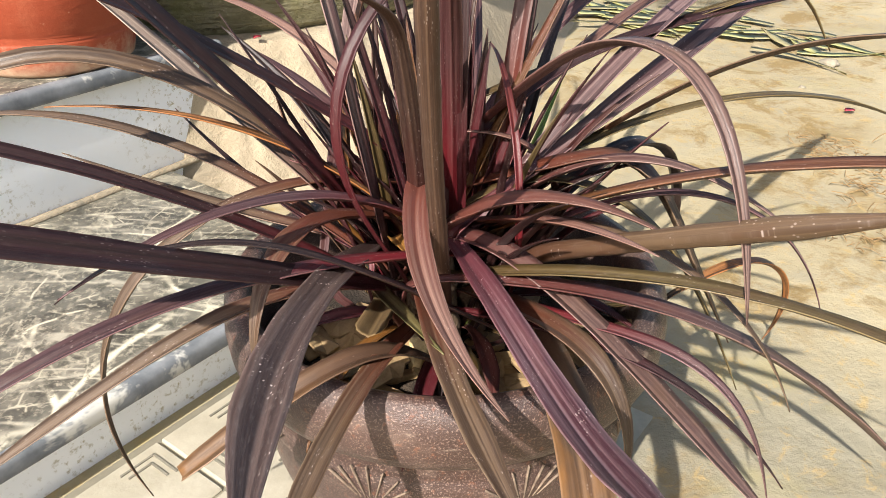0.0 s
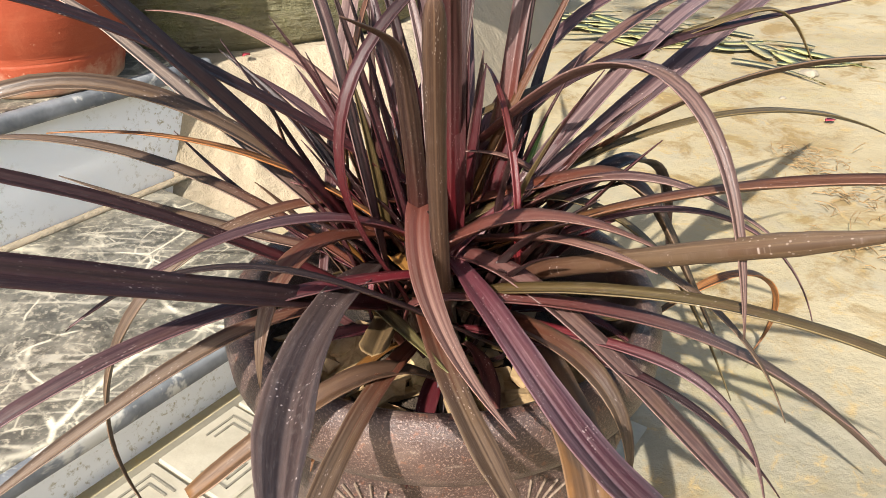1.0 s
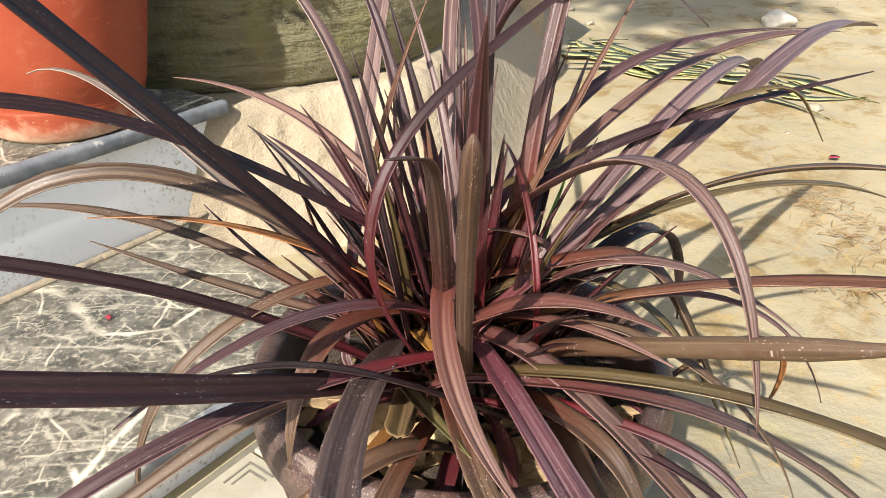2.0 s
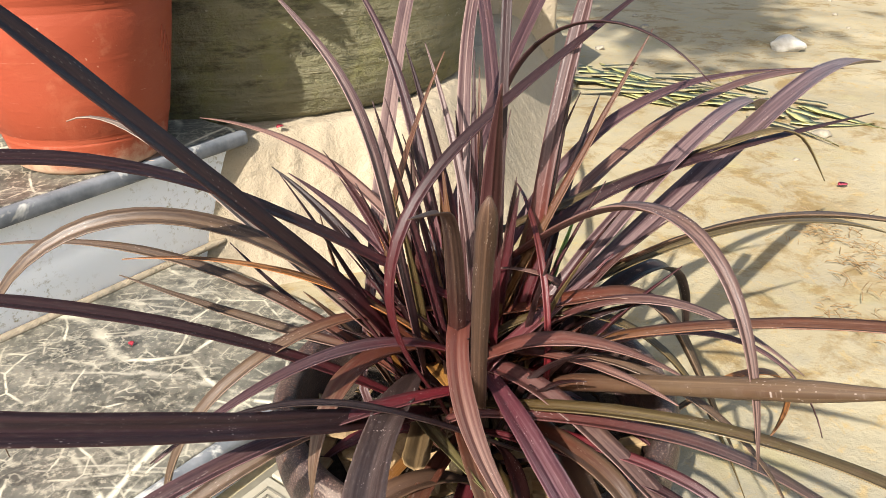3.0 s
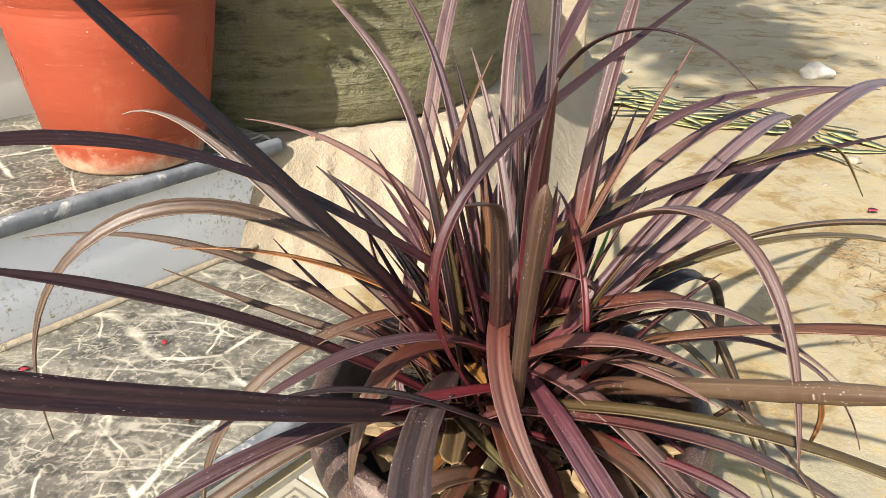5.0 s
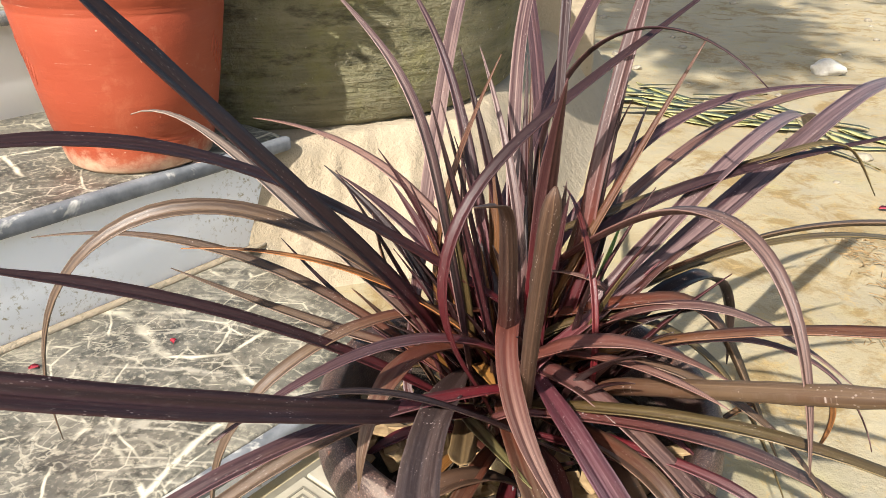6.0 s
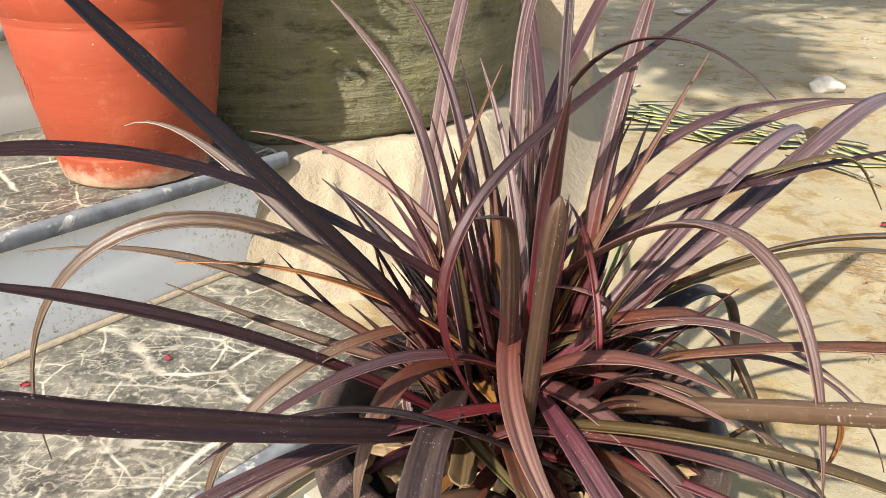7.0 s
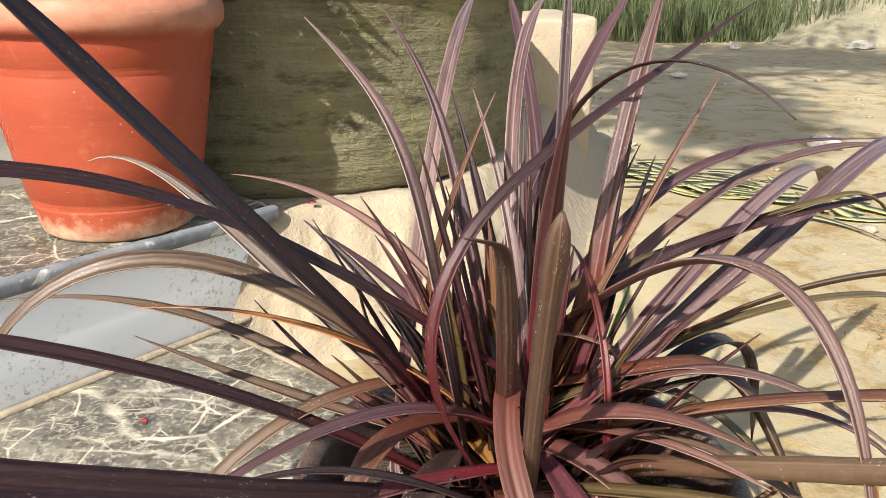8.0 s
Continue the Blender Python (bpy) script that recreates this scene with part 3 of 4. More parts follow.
def build_soil():
    bm = bmesh.new()
    rings, seg = 14, 60
    prev = None
    for i in range(rings + 1):
        r = 0.1362 * i / rings
        ring = []
        for k in range(seg):
            a = 2 * math.pi * k / seg
            x, y = r * math.cos(a), r * math.sin(a)
            z = 0.184 + 0.010 * noise.noise((x * 30, y * 30, 0.7)) + 0.006 * noise.noise((x * 90, y * 90, 3.1)) + 0.012 * (1 - i / rings)
            ring.append(bm.verts.new((x, y, z)))
        if prev:
            for k in range(seg):
                bm.faces.new((prev[k], prev[(k + 1) % seg], ring[(k + 1) % seg], ring[k]))
        prev = ring
    ob = part("potting_soil", bm, SOIL)
    ob.location = POT
    return tagged(ob, "dark crumbly potting soil inside the glazed pot", "soil", kind="stuff")


build_soil()


def wood_chip_mesh(k):
    rng = random.Random(k)
    bm = slab(-0.5, -0.5, -0.5, 0.5, 0.5, 0.5, 0.08, 1)
    s = (rng.uniform(0.010, 0.030), rng.uniform(0.006, 0.013), rng.uniform(0.002, 0.004))
    for v in bm.verts:
        v.co = Vector((v.co.x * s[0], v.co.y * s[1] * (1 + 0.5 * v.co.x), v.co.z * s[2])) + Vector((0, 0, 0.003 * noise.noise(v.co * 2 + Vector((k, 0, 0)))))
    return mesh_of("wood_chip", bm, CHIP, False)


def scatter_chips():
    rng = random.Random(5)
    kinds = [wood_chip_mesh(k) for k in range(7)]
    for k in range(64):
        a, r = rng.uniform(0, 2 * math.pi), 0.130 * math.sqrt(rng.uniform(0.12, 1))
        if rng.random() < 0.6:
            a = rng.choice([-1.1, -2.2, -0.2, -2.6]) + rng.gauss(0, 0.25)
        ob = new("wood_chip", kinds[k % 7])
        ob.matrix_world = pose(POT.x + r * math.cos(a), POT.y + r * math.sin(a), 0.192 + rng.uniform(0, 0.008), rng.gauss(0, 14), rng.gauss(0, 14), rng.uniform(0, 360))
        tagged(ob, "pale tan wood chip lying on the potting soil", "wood chip", "wood chips on the soil")


scatter_chips()


def scatter_husks():
    """Larger flakes of dry husk on the soil."""
    rng = random.Random(8)
    for x, y in ((-0.075, 0.481), (-0.063, 0.470), (-0.088, 0.466), (0.054, 0.418), (0.064, 0.435), (0.031, 0.423), (-0.036, 0.434), (0.088, 0.443), (0.044, 0.404), (-0.056, 0.487), (0.012, 0.408), (-0.10, 0.490)):
        bm = bmesh.new()
        rim = [(rng.uniform(0.010, 0.019) * math.cos(a) * 1.3, rng.uniform(0.009, 0.016) * math.sin(a)) for a in [2 * math.pi * j / 11 for j in range(11)]]
        lift = [rng.gauss(0, 0.0022) for _ in rim]
        top = [bm.verts.new((u, v, 0.002 + h)) for (u, v), h in zip(rim, lift)]
        low = [bm.verts.new((u * 0.97, v * 0.97, h - 0.0004)) for (u, v), h in zip(rim, lift)]
        mid, under = bm.verts.new((0, 0, 0.0045)), bm.verts.new((0, 0, 0.001))
        for j in range(11):
            i = (j + 1) % 11
            bm.faces.new((top[j], top[i], mid))
            bm.faces.new((low[i], low[j], under))
            bm.faces.new((top[i], top[j], low[j], low[i]))
        ob = part("husk_flake", bm, CHIP, smooth=False)
        ob.matrix_world = pose(x, y, 0.203, rng.gauss(0, 9), rng.gauss(0, 9), rng.uniform(0, 360))
        tagged(ob, "large pale flake of dry husk on the potting soil", "husk flake", "husk flakes on the soil")


scatter_husks()

# ---- the plant ----
plant = tagged(new("cordyline_plant"), "bushy purple cordyline with long arching strap leaves", "plant")


def leaf(kind, base, az, rise, bend, where, spread, swing, length, width, tip="point", roll=0.0, tube=0, fold=0.42, taper=0.58, sheath=True, parent=None, name="leaf", start=0.48):
    """One strap leaf. It leaves base at azimuth az and elevation rise (degrees), bends by bend about the fraction where
    of its length, over spread of it, and swings sideways by swing. A shallow channel runs along its blade."""
    steps = 36
    sig = lambda s: 1 / (1 + math.exp(-(s - where) / spread))  # noqa: E731
    s0, s1 = sig(0.0), sig(1.0)
    p, pts, dirs = Vector(base), [Vector(base)], []
    for k in range(steps):
        s = (k + 0.5) / steps
        el = radians(rise + bend * (sig(s) - s0) / (s1 - s0 + 1e-9))
        a = radians(az + swing * s)
        d = Vector((math.cos(el) * math.cos(a), math.cos(el) * math.sin(a), math.sin(el)))
        p = p + d * (length / steps)
        pts.append(p.copy())
        dirs.append(d)
    dirs.append(dirs[-1])
    # the sheath, from the crown of the plant up to the base of the blade
    first, foot = dirs[0], Vector(base)
    root = Vector((POT.x * 0.6 + foot.x * 0.4, (POT.y - 0.015) * 0.6 + foot.y * 0.4, 0.195))
    reach = (foot - root).length
    if sheath and reach > 0.015:
        bend_at = foot - first * reach * 0.5
        bend_at.z = max(bend_at.z, 0.20)
        for k in range(5, -1, -1):
            u = k / 6
            pts.insert(0, root * (1 - u) ** 2 + bend_at * 2 * u * (1 - u) + foot * u * u)
        dirs[:0] = [(pts[k + 1] - pts[k]).normalized() for k in range(6)]
    grown = len(pts) - 1 - steps
    bm = bmesh.new()
    layer = bm.loops.layers.uv.new("UVMap")
    across = [-0.5, -0.3, -0.07, 0.0, 0.07, 0.3, 0.5]
    if tube:
        across = [j / 14 for j in range(14)]
    side = Vector((-math.sin(radians(az)), math.cos(radians(az)), 0))
    seed = base[0] * 31 + length * 17 + az
    rings, uvs = [], []
    for k, (q, d) in enumerate(zip(pts, dirs)):
        s = max(0.0, (k - grown) / steps)
        along = length * (k - grown) / steps if k >= grown else -0.012 * (grown - k)
        a = radians(az + swing * s)
        side = Vector((-math.sin(a), math.cos(a), 0))
        side = (side - d * side.dot(d)).normalized()
        up = d.cross(side)
        turn = Matrix.Rotation(radians(roll + 9 * noise.noise((s * 2.2, seed, 0))), 3, d)
        sd, un = turn @ side, turn @ up
        w = width * (start + (1 - start) * smooth01(s / 0.30))
        if tip == "point":
            w *= max(0.02, (1 - s) / (1 - taper)) ** 0.75 if s > taper else 1.0
        elif tube and s > 0.93:
            w *= math.sqrt(max(0.04, 1 - ((s - 0.93) / 0.07) ** 2))
        elif s > 0.93:
            w *= 1 - 0.25 * (s - 0.93) / 0.07
        w *= 1 + 0.05 * noise.noise((s * 9, seed, 3))
        thick = 0.0009 * (1.2 - 0.6 * s)
        ring, ruv = [], []
        for j, x in enumerate(across):
            if tube:
                ang = x * 2 * math.pi
                q_r = w * (0.5 + 0.05 * noise.noise((s * 40, math.cos(ang) * 2, seed)))
                off = sd * (q_r * math.sin(ang)) - un * (q_r * 0.9 * math.cos(ang))
            else:
                lift = fold * w * (abs(x) * 2) ** 1.4 * 0.5 + 0.05 * w * noise.noise((s * 14, x * 3, seed)) * abs(x) * 2 - (0.035 * w if abs(x) < 0.01 else 0)
                off = sd * (x * w) + un * lift
            ring.append(bm.verts.new(q + off + un * thick * 0.5))
            ruv.append((x + 0.5 if not tube else 0.5 + 0.45 * math.sin(2 * math.pi * x), along))
        for j, x in reversed(list(enumerate(across if not tube else []))):
            lift = fold * w * (abs(x) * 2) ** 1.4 * 0.5 + 0.05 * w * noise.noise((s * 14, x * 3, seed)) * abs(x) * 2 - (0.055 * w if abs(x) < 0.01 else 0)
            ring.append(bm.verts.new(q + sd * (x * w) + un * lift - un * thick * 0.5))
            ruv.append((x + 0.5, along))
        rings.append(ring)
        uvs.append(ruv)
    m = len(rings[0])
    for k in range(len(rings) - 1):
        for j in range(m):
            i = (j + 1) % m
            f = bm.faces.new((rings[k][j], rings[k][i], rings[k + 1][i], rings[k + 1][j]))
            for loop, uv in zip(f.loops, (uvs[k][j], uvs[k][i], uvs[k + 1][i], uvs[k + 1][j])):
                loop[layer].uv = uv
    bm.faces.new(rings[0][::-1])
    end = bm.faces.new(rings[-1])
    for loop in end.loops:
        loop[layer].uv = (0.3, length)
    return part(name, bm, LEAF[kind], plant if parent is None else parent)


leaf("dark", (-0.037, 0.492, 0.240), 220.1, 66.6, -17.2, 0.19, 0.075, 8.9, 0.442, 0.0150, fold=0.3, taper=0.8, roll=-50)
leaf("dark", (0.022, 0.522, 0.282), 201.2, 39.8, -41.5, 0.77, 0.139, 32.8, 0.472, 0.0092, fold=0.3, taper=0.8, roll=-35)
leaf("pale", (-0.009, 0.461, 0.251), 169.5, 41.8, -66.0, 1.00, 0.075, -4.3, 0.349, 0.0155)
leaf("pink", (0.015, 0.503, 0.244), 142.7, 58.2, -63.6, 0.51, 0.233, 4.5, 0.369, 0.0110)
leaf("brown", (-0.003, 0.492, 0.240), 186.7, 50.2, -146.1, 0.66, 0.129, 16.1, 0.503, 0.0145, roll=-20)
leaf("brown", (-0.017, 0.460, 0.245), 160.3, 34.6, -49.6, 0.46, 0.244, 1.4, 0.448, 0.0112)
leaf("orange", (0.013, 0.480, 0.245), 189.2, 54.7, -56.3, 0.64, 0.334, -4.2, 0.290, 0.0079)
leaf("brown", (0.007, 0.505, 0.246), 165.3, 3.2, 13.7, 0.53, 0.244, 3.4, 0.310, 0.0132)
leaf("dark", (-0.019, 0.486, 0.220), 200.1, 40.1, -16.3, 0.54, 0.201, 16.1, 0.385, 0.0098, taper=0.8, roll=-25)
leaf("dark", (-0.014, 0.490, 0.230), 248.4, 32.3, -5.0, 0.55, 0.178, -41.1, 0.482, 0.0145, fold=0.35, taper=0.8, roll=-38)
leaf("brown", (-0.013, 0.532, 0.289), 221.6, 27.1, -134.7, 0.53, 0.200, -25.4, 0.398, 0.0125)
leaf("purple", (0.017, 0.490, 0.255), 226.1, 49.2, -65.8, 0.62, 0.296, -0.5, 0.294, 0.0115)
leaf("brown", (-0.028, 0.481, 0.291), 224.9, 25.0, -106.1, 0.69, 0.144, 30.2, 0.178, 0.0147)
leaf("grey", (-0.029, 0.500, 0.270), 252.7, 18.4, -1.3, 0.52, 0.255, 29.7, 0.382, 0.0202, taper=0.8, start=0.14)
leaf("pink", (-0.005, 0.468, 0.284), 241.8, 79.7, -99.3, 0.24, 0.050, 69.6, 0.232, 0.0143, tip='point')
leaf("violet", (-0.006, 0.476, 0.296), 290.1, 0.5, 35.5, 0.72, 0.143, -15.2, 0.349, 0.0160, taper=0.8)
leaf("pink", (-0.028, 0.454, 0.259), 342.0, 62.8, -84.6, 0.50, 0.247, -0.0, 0.195, 0.0174)
leaf("pink", (-0.006, 0.505, 0.271), 309.2, 27.9, -28.0, 0.78, 0.203, 0.6, 0.193, 0.0112)
leaf("mauve", (-0.009, 0.549, 0.296), 326.2, 45.9, -118.0, 0.62, 0.100, -41.7, 0.375, 0.0140)
leaf("stalk", (0.023, 0.507, 0.240), 303.4, 32.0, -6.8, 0.45, 0.244, 13.8, 0.315, 0.0135, tube=1, taper=0.8)
leaf("redbrown", (-0.006, 0.494, 0.255), 328.5, 36.7, -33.9, 0.56, 0.238, 3.9, 0.394, 0.0129, taper=0.8)
leaf("olive", (-0.035, 0.454, 0.259), 328.6, 23.3, -49.1, 0.59, 0.209, 15.4, 0.382, 0.0119, taper=0.8)
leaf("mauve", (0.004, 0.404, 0.292), 0.2, -2.1, -44.5, 0.30, 0.226, 8.6, 0.397, 0.0159, taper=0.8)
leaf("mauve", (-0.039, 0.490, 0.257), 319.4, 46.4, -83.5, 0.23, 0.112, 8.8, 0.324, 0.0186, taper=0.8)
leaf("purple", (0.009, 0.469, 0.243), 317.8, 11.4, -83.5, 0.73, 0.079, 2.5, 0.259, 0.0092)
leaf("dark", (-0.019, 0.464, 0.234), 324.5, 14.8, -66.5, 0.75, 0.205, 9.7, 0.266, 0.0097)
leaf("orangebrown", (0.050, 0.483, 0.225), 274.2, 18.3, -63.1, 0.72, 0.074, -4.7, 0.319, 0.0234, taper=0.8)
leaf("brown", (-0.011, 0.498, 0.235), 305.7, 15.0, -108.3, 0.70, 0.094, 5.6, 0.250, 0.0179)
leaf("orangebrown", (0.003, 0.419, 0.215), 220.2, 46.7, -72.4, 0.36, 0.126, -11.8, 0.190, 0.0158, tip='blunt')
leaf("brown", (0.002, 0.477, 0.227), 245.1, 16.4, -21.4, 0.46, 0.224, 15.6, 0.261, 0.0126, taper=0.8)
leaf("brown", (-0.017, 0.490, 0.266), 271.5, 7.6, -10.6, 0.47, 0.250, 20.3, 0.262, 0.0136, taper=0.8)
leaf("green", (-0.052, 0.477, 0.248), 283.0, 22.5, -20.2, 0.54, 0.234, 19.1, 0.141, 0.0100)
leaf("husk", (-0.036, 0.495, 0.222), 267.3, 24.2, -2.4, 0.50, 0.250, -0.1, 0.129, 0.0176, tip='blunt')
leaf("purple", (0.032, 0.461, 0.276), 221.2, 20.0, -52.3, 0.72, 0.218, -10.9, 0.360, 0.0129, taper=0.8)
leaf("brown", (-0.006, 0.484, 0.236), 216.0, 21.0, -45.8, 0.41, 0.092, -7.9, 0.325, 0.0138, taper=0.8)
leaf("slate", (0.035, 0.425, 0.241), 221.7, 40.6, -78.1, 0.88, 0.141, -23.1, 0.278, 0.0063)
leaf("palepink", (-0.030, 0.453, 0.247), 167.0, 79.0, -51.7, 0.73, 0.075, -34.0, 0.336, 0.0110)
leaf("purple", (-0.007, 0.504, 0.241), 114.0, 66.0, -28.0, 0.75, 0.075, 17.1, 0.354, 0.0100)
leaf("palepink", (-0.085, 0.504, 0.250), 86.4, 41.0, -30.8, 0.63, 0.197, -3.3, 0.626, 0.0138, taper=0.8)
leaf("redbrown", (-0.042, 0.511, 0.225), 18.4, 109.6, -44.0, 0.41, 0.236, 1.6, 0.279, 0.0106)
leaf("palepink", (-0.001, 0.486, 0.237), 112.0, 95.7, -53.4, 0.51, 0.248, -0.1, 0.281, 0.0080)
leaf("palepink", (0.000, 0.493, 0.247), 102.0, 70.3, -55.4, 0.52, 0.260, -30.8, 0.461, 0.0105, taper=0.8)
leaf("purple", (0.011, 0.502, 0.247), 82.7, 26.3, 0.2, 0.50, 0.250, 15.9, 0.680, 0.0140, taper=0.8)
leaf("dark", (0.014, 0.487, 0.240), 82.0, 104.7, -44.0, 0.50, 0.247, 3.0, 0.370, 0.0063, taper=0.8)
leaf("purple", (-0.048, 0.507, 0.252), 72.6, 38.2, -12.5, 0.46, 0.242, -10.9, 0.572, 0.0138, taper=0.8)
leaf("dark", (-0.031, 0.427, 0.295), 41.1, 121.0, -102.2, 0.26, 0.075, 5.1, 0.446, 0.0088)
leaf("dark", (0.030, 0.573, 0.215), 318.4, 102.7, -135.9, 0.74, 0.158, -9.2, 0.434, 0.0073)
leaf("red", (0.032, 0.504, 0.241), 58.2, 79.5, -25.0, 0.61, 0.134, 2.6, 0.349, 0.0125, taper=0.8)
leaf("redbrown", (-0.010, 0.495, 0.241), 21.4, 64.0, -3.5, 0.48, 0.242, 2.0, 0.297, 0.0091)
leaf("purple", (-0.018, 0.538, 0.233), 52.3, 49.6, -52.8, 0.49, 0.146, -34.3, 0.507, 0.0137)
leaf("pink", (-0.023, 0.522, 0.257), 46.5, 30.3, -37.0, 0.53, 0.180, -14.3, 0.625, 0.0153, taper=0.8)
leaf("violetgrey", (0.020, 0.457, 0.307), 40.5, 15.2, -25.9, 0.63, 0.075, 10.7, 0.741, 0.0220, taper=0.8)
leaf("violetgrey", (0.000, 0.472, 0.259), 27.1, 43.6, -72.2, 0.68, 0.238, 36.3, 0.504, 0.0170, tip='blunt')
leaf("dark", (-0.021, 0.508, 0.253), 21.6, 65.1, -60.9, 0.25, 0.113, 1.7, 0.458, 0.0138)
leaf("brown", (0.063, 0.586, 0.270), 314.9, 41.3, -28.4, 0.72, 0.135, -17.2, 0.331, 0.0088, taper=0.8)
leaf("olive", (-0.013, 0.479, 0.278), 18.5, 30.5, -54.1, 0.36, 0.301, 13.1, 0.487, 0.0094, taper=0.8)
leaf("brown", (-0.000, 0.515, 0.294), 338.4, 22.8, -83.3, 0.48, 0.039, 3.1, 0.276, 0.0179)
leaf("slate", (0.005, 0.484, 0.233), 30.3, 28.2, -107.6, 0.64, 0.067, 3.8, 0.315, 0.0194)
leaf("mauve", (0.003, 0.501, 0.250), 339.4, 51.8, -86.0, 0.58, 0.147, 0.6, 0.265, 0.0121)
leaf("olive", (-0.016, 0.498, 0.251), 351.0, 62.2, -127.5, 0.33, 0.142, -0.7, 0.338, 0.0103)
leaf("orange", (0.171, 0.527, 0.196), 18.6, 26.2, -152.4, 0.68, 0.199, 4.0, 0.190, 0.0103)
leaf("brown", (-0.018, 0.504, 0.238), 327.2, 54.1, -121.5, 0.56, 0.447, 7.8, 0.319, 0.0094)
leaf("purple", (-0.013, 0.480, 0.237), 345.8, 38.4, -108.0, 0.72, 0.137, 1.9, 0.312, 0.0078)
leaf("spotdark", (-0.015, 0.482, 0.242), 273.6, 62.6, -41.6, 0.74, 0.031, -19.5, 0.310, 0.0112)
leaf("stalkdark", (0.005, 0.463, 0.223), 262.0, 56.9, 3.6, 0.51, 0.245, 8.2, 0.307, 0.0098, tip='blunt', tube=1)
leaf("redpurple", (0.007, 0.496, 0.245), 266.4, 82.3, -38.1, 0.47, 0.195, 2.1, 0.316, 0.0125, taper=0.62)
leaf("slate", (0.033, 0.482, 0.235), 69.8, 57.7, -36.6, 0.54, 0.255, -3.6, 0.294, 0.0076)
leaf("dark", (-0.029, 0.472, 0.224), 172.9, 67.5, -9.5, 0.54, 0.255, -0.8, 0.224, 0.0062)
leaf("purple", (0.012, 0.485, 0.245), 137.9, 45.6, -36.7, 0.45, 0.239, -2.3, 0.266, 0.0122)
leaf("redbrown", (-0.010, 0.483, 0.226), 170.8, 36.9, 45.2, 0.55, 0.206, -1.9, 0.196, 0.0083)
leaf("dark", (0.001, 0.487, 0.231), 165.9, 17.5, 28.8, 0.53, 0.244, -1.4, 0.227, 0.0081)
leaf("redthin", (0.042, 0.468, 0.229), 103.0, 120.6, -133.4, 0.53, 0.253, -8.5, 0.251, 0.0049)
leaf("pink", (0.018, 0.504, 0.223), 184.2, 151.7, -150.5, 0.60, 0.187, -1.0, 0.185, 0.0144)
leaf("fresh", (0.025, 0.475, 0.232), 63.6, 43.5, -22.8, 0.50, 0.251, 3.6, 0.201, 0.0056)
leaf("yellow", (-0.034, 0.478, 0.278), 280, 32, -30, 0.50, 0.250, 10.0, 0.060, 0.0110)
leaf("olive", (-0.021, 0.545, 0.333), 18.4, 15.9, -71.5, 0.83, 0.026, -9.5, 0.363, 0.0121)


# dry orange leaves standing in the crown
leaf("orange", (-0.030, 0.505, 0.235), 140, 72, -12, 0.5, 0.3, 4, 0.13, 0.011)
leaf("orange", (-0.018, 0.498, 0.235), 120, 80, -8, 0.5, 0.3, -6, 0.12, 0.009)
leaf("orangebrown", (-0.055, 0.500, 0.225), 168, 62, -20, 0.5, 0.3, 4, 0.12, 0.010)

# short and middle leaves that fill the crown
rng = random.Random(11)
for k in range(46):
    turn = rng.uniform(0, 360)
    out = rng.uniform(0.005, 0.05)
    up = rng.uniform(60, 88)
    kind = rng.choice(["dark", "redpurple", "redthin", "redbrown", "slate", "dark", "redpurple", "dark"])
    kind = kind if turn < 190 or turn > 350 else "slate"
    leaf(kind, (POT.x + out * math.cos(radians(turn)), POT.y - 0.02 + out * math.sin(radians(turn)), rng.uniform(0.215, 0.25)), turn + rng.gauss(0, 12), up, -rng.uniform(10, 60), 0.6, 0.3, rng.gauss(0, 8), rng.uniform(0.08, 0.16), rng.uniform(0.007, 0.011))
for k in range(40):
    turn = rng.uniform(-20, 190)
    out = rng.uniform(0.0, 0.055)
    kind = rng.choice(["dark", "redbrown", "maroon", "slate", "redpurple", "dark", "maroon", "spotdark", "olive", "dark"])
    leaf(kind, (POT.x + out * math.cos(radians(turn)), POT.y - 0.02 + out * math.sin(radians(turn)), rng.uniform(0.215, 0.25)), turn + rng.gauss(0, 14), rng.uniform(56, 88), -rng.uniform(5, 40), 0.6, 0.3, rng.gauss(0, 8), rng.uniform(0.10, 0.205), rng.uniform(0.007, 0.012), roll=rng.gauss(0, 35))
for k in range(20):
    turn = rng.uniform(20, 170)
    out = rng.uniform(0.0, 0.05)
    kind = rng.choice(["maroon", "dark", "redpurple", "maroon", "redbrown", "spotdark"])
    leaf(kind, (POT.x + out * math.cos(radians(turn)), POT.y - 0.02 + out * math.sin(radians(turn)), rng.uniform(0.22, 0.25)), turn + rng.gauss(0, 25), rng.uniform(66, 90), -rng.uniform(0, 25), 0.6, 0.3, rng.gauss(0, 8), rng.uniform(0.17, 0.26), rng.uniform(0.006, 0.0095), roll=rng.gauss(0, 40))
for k in range(15):
    turn = rng.uniform(150, 390)
    out = rng.uniform(0.02, 0.055)
    kind = rng.choice(["dark", "brown", "olive", "green", "slate", "dark", "mauve", "redbrown"])
    leaf(kind, (POT.x + out * math.cos(radians(turn)), POT.y - 0.02 + out * math.sin(radians(turn)), rng.uniform(0.205, 0.235)), turn + rng.gauss(0, 15), rng.uniform(5, 35), -rng.uniform(30, 70), 0.5, 0.3, rng.gauss(0, 12), rng.uniform(0.06, 0.12), rng.uniform(0.007, 0.013))


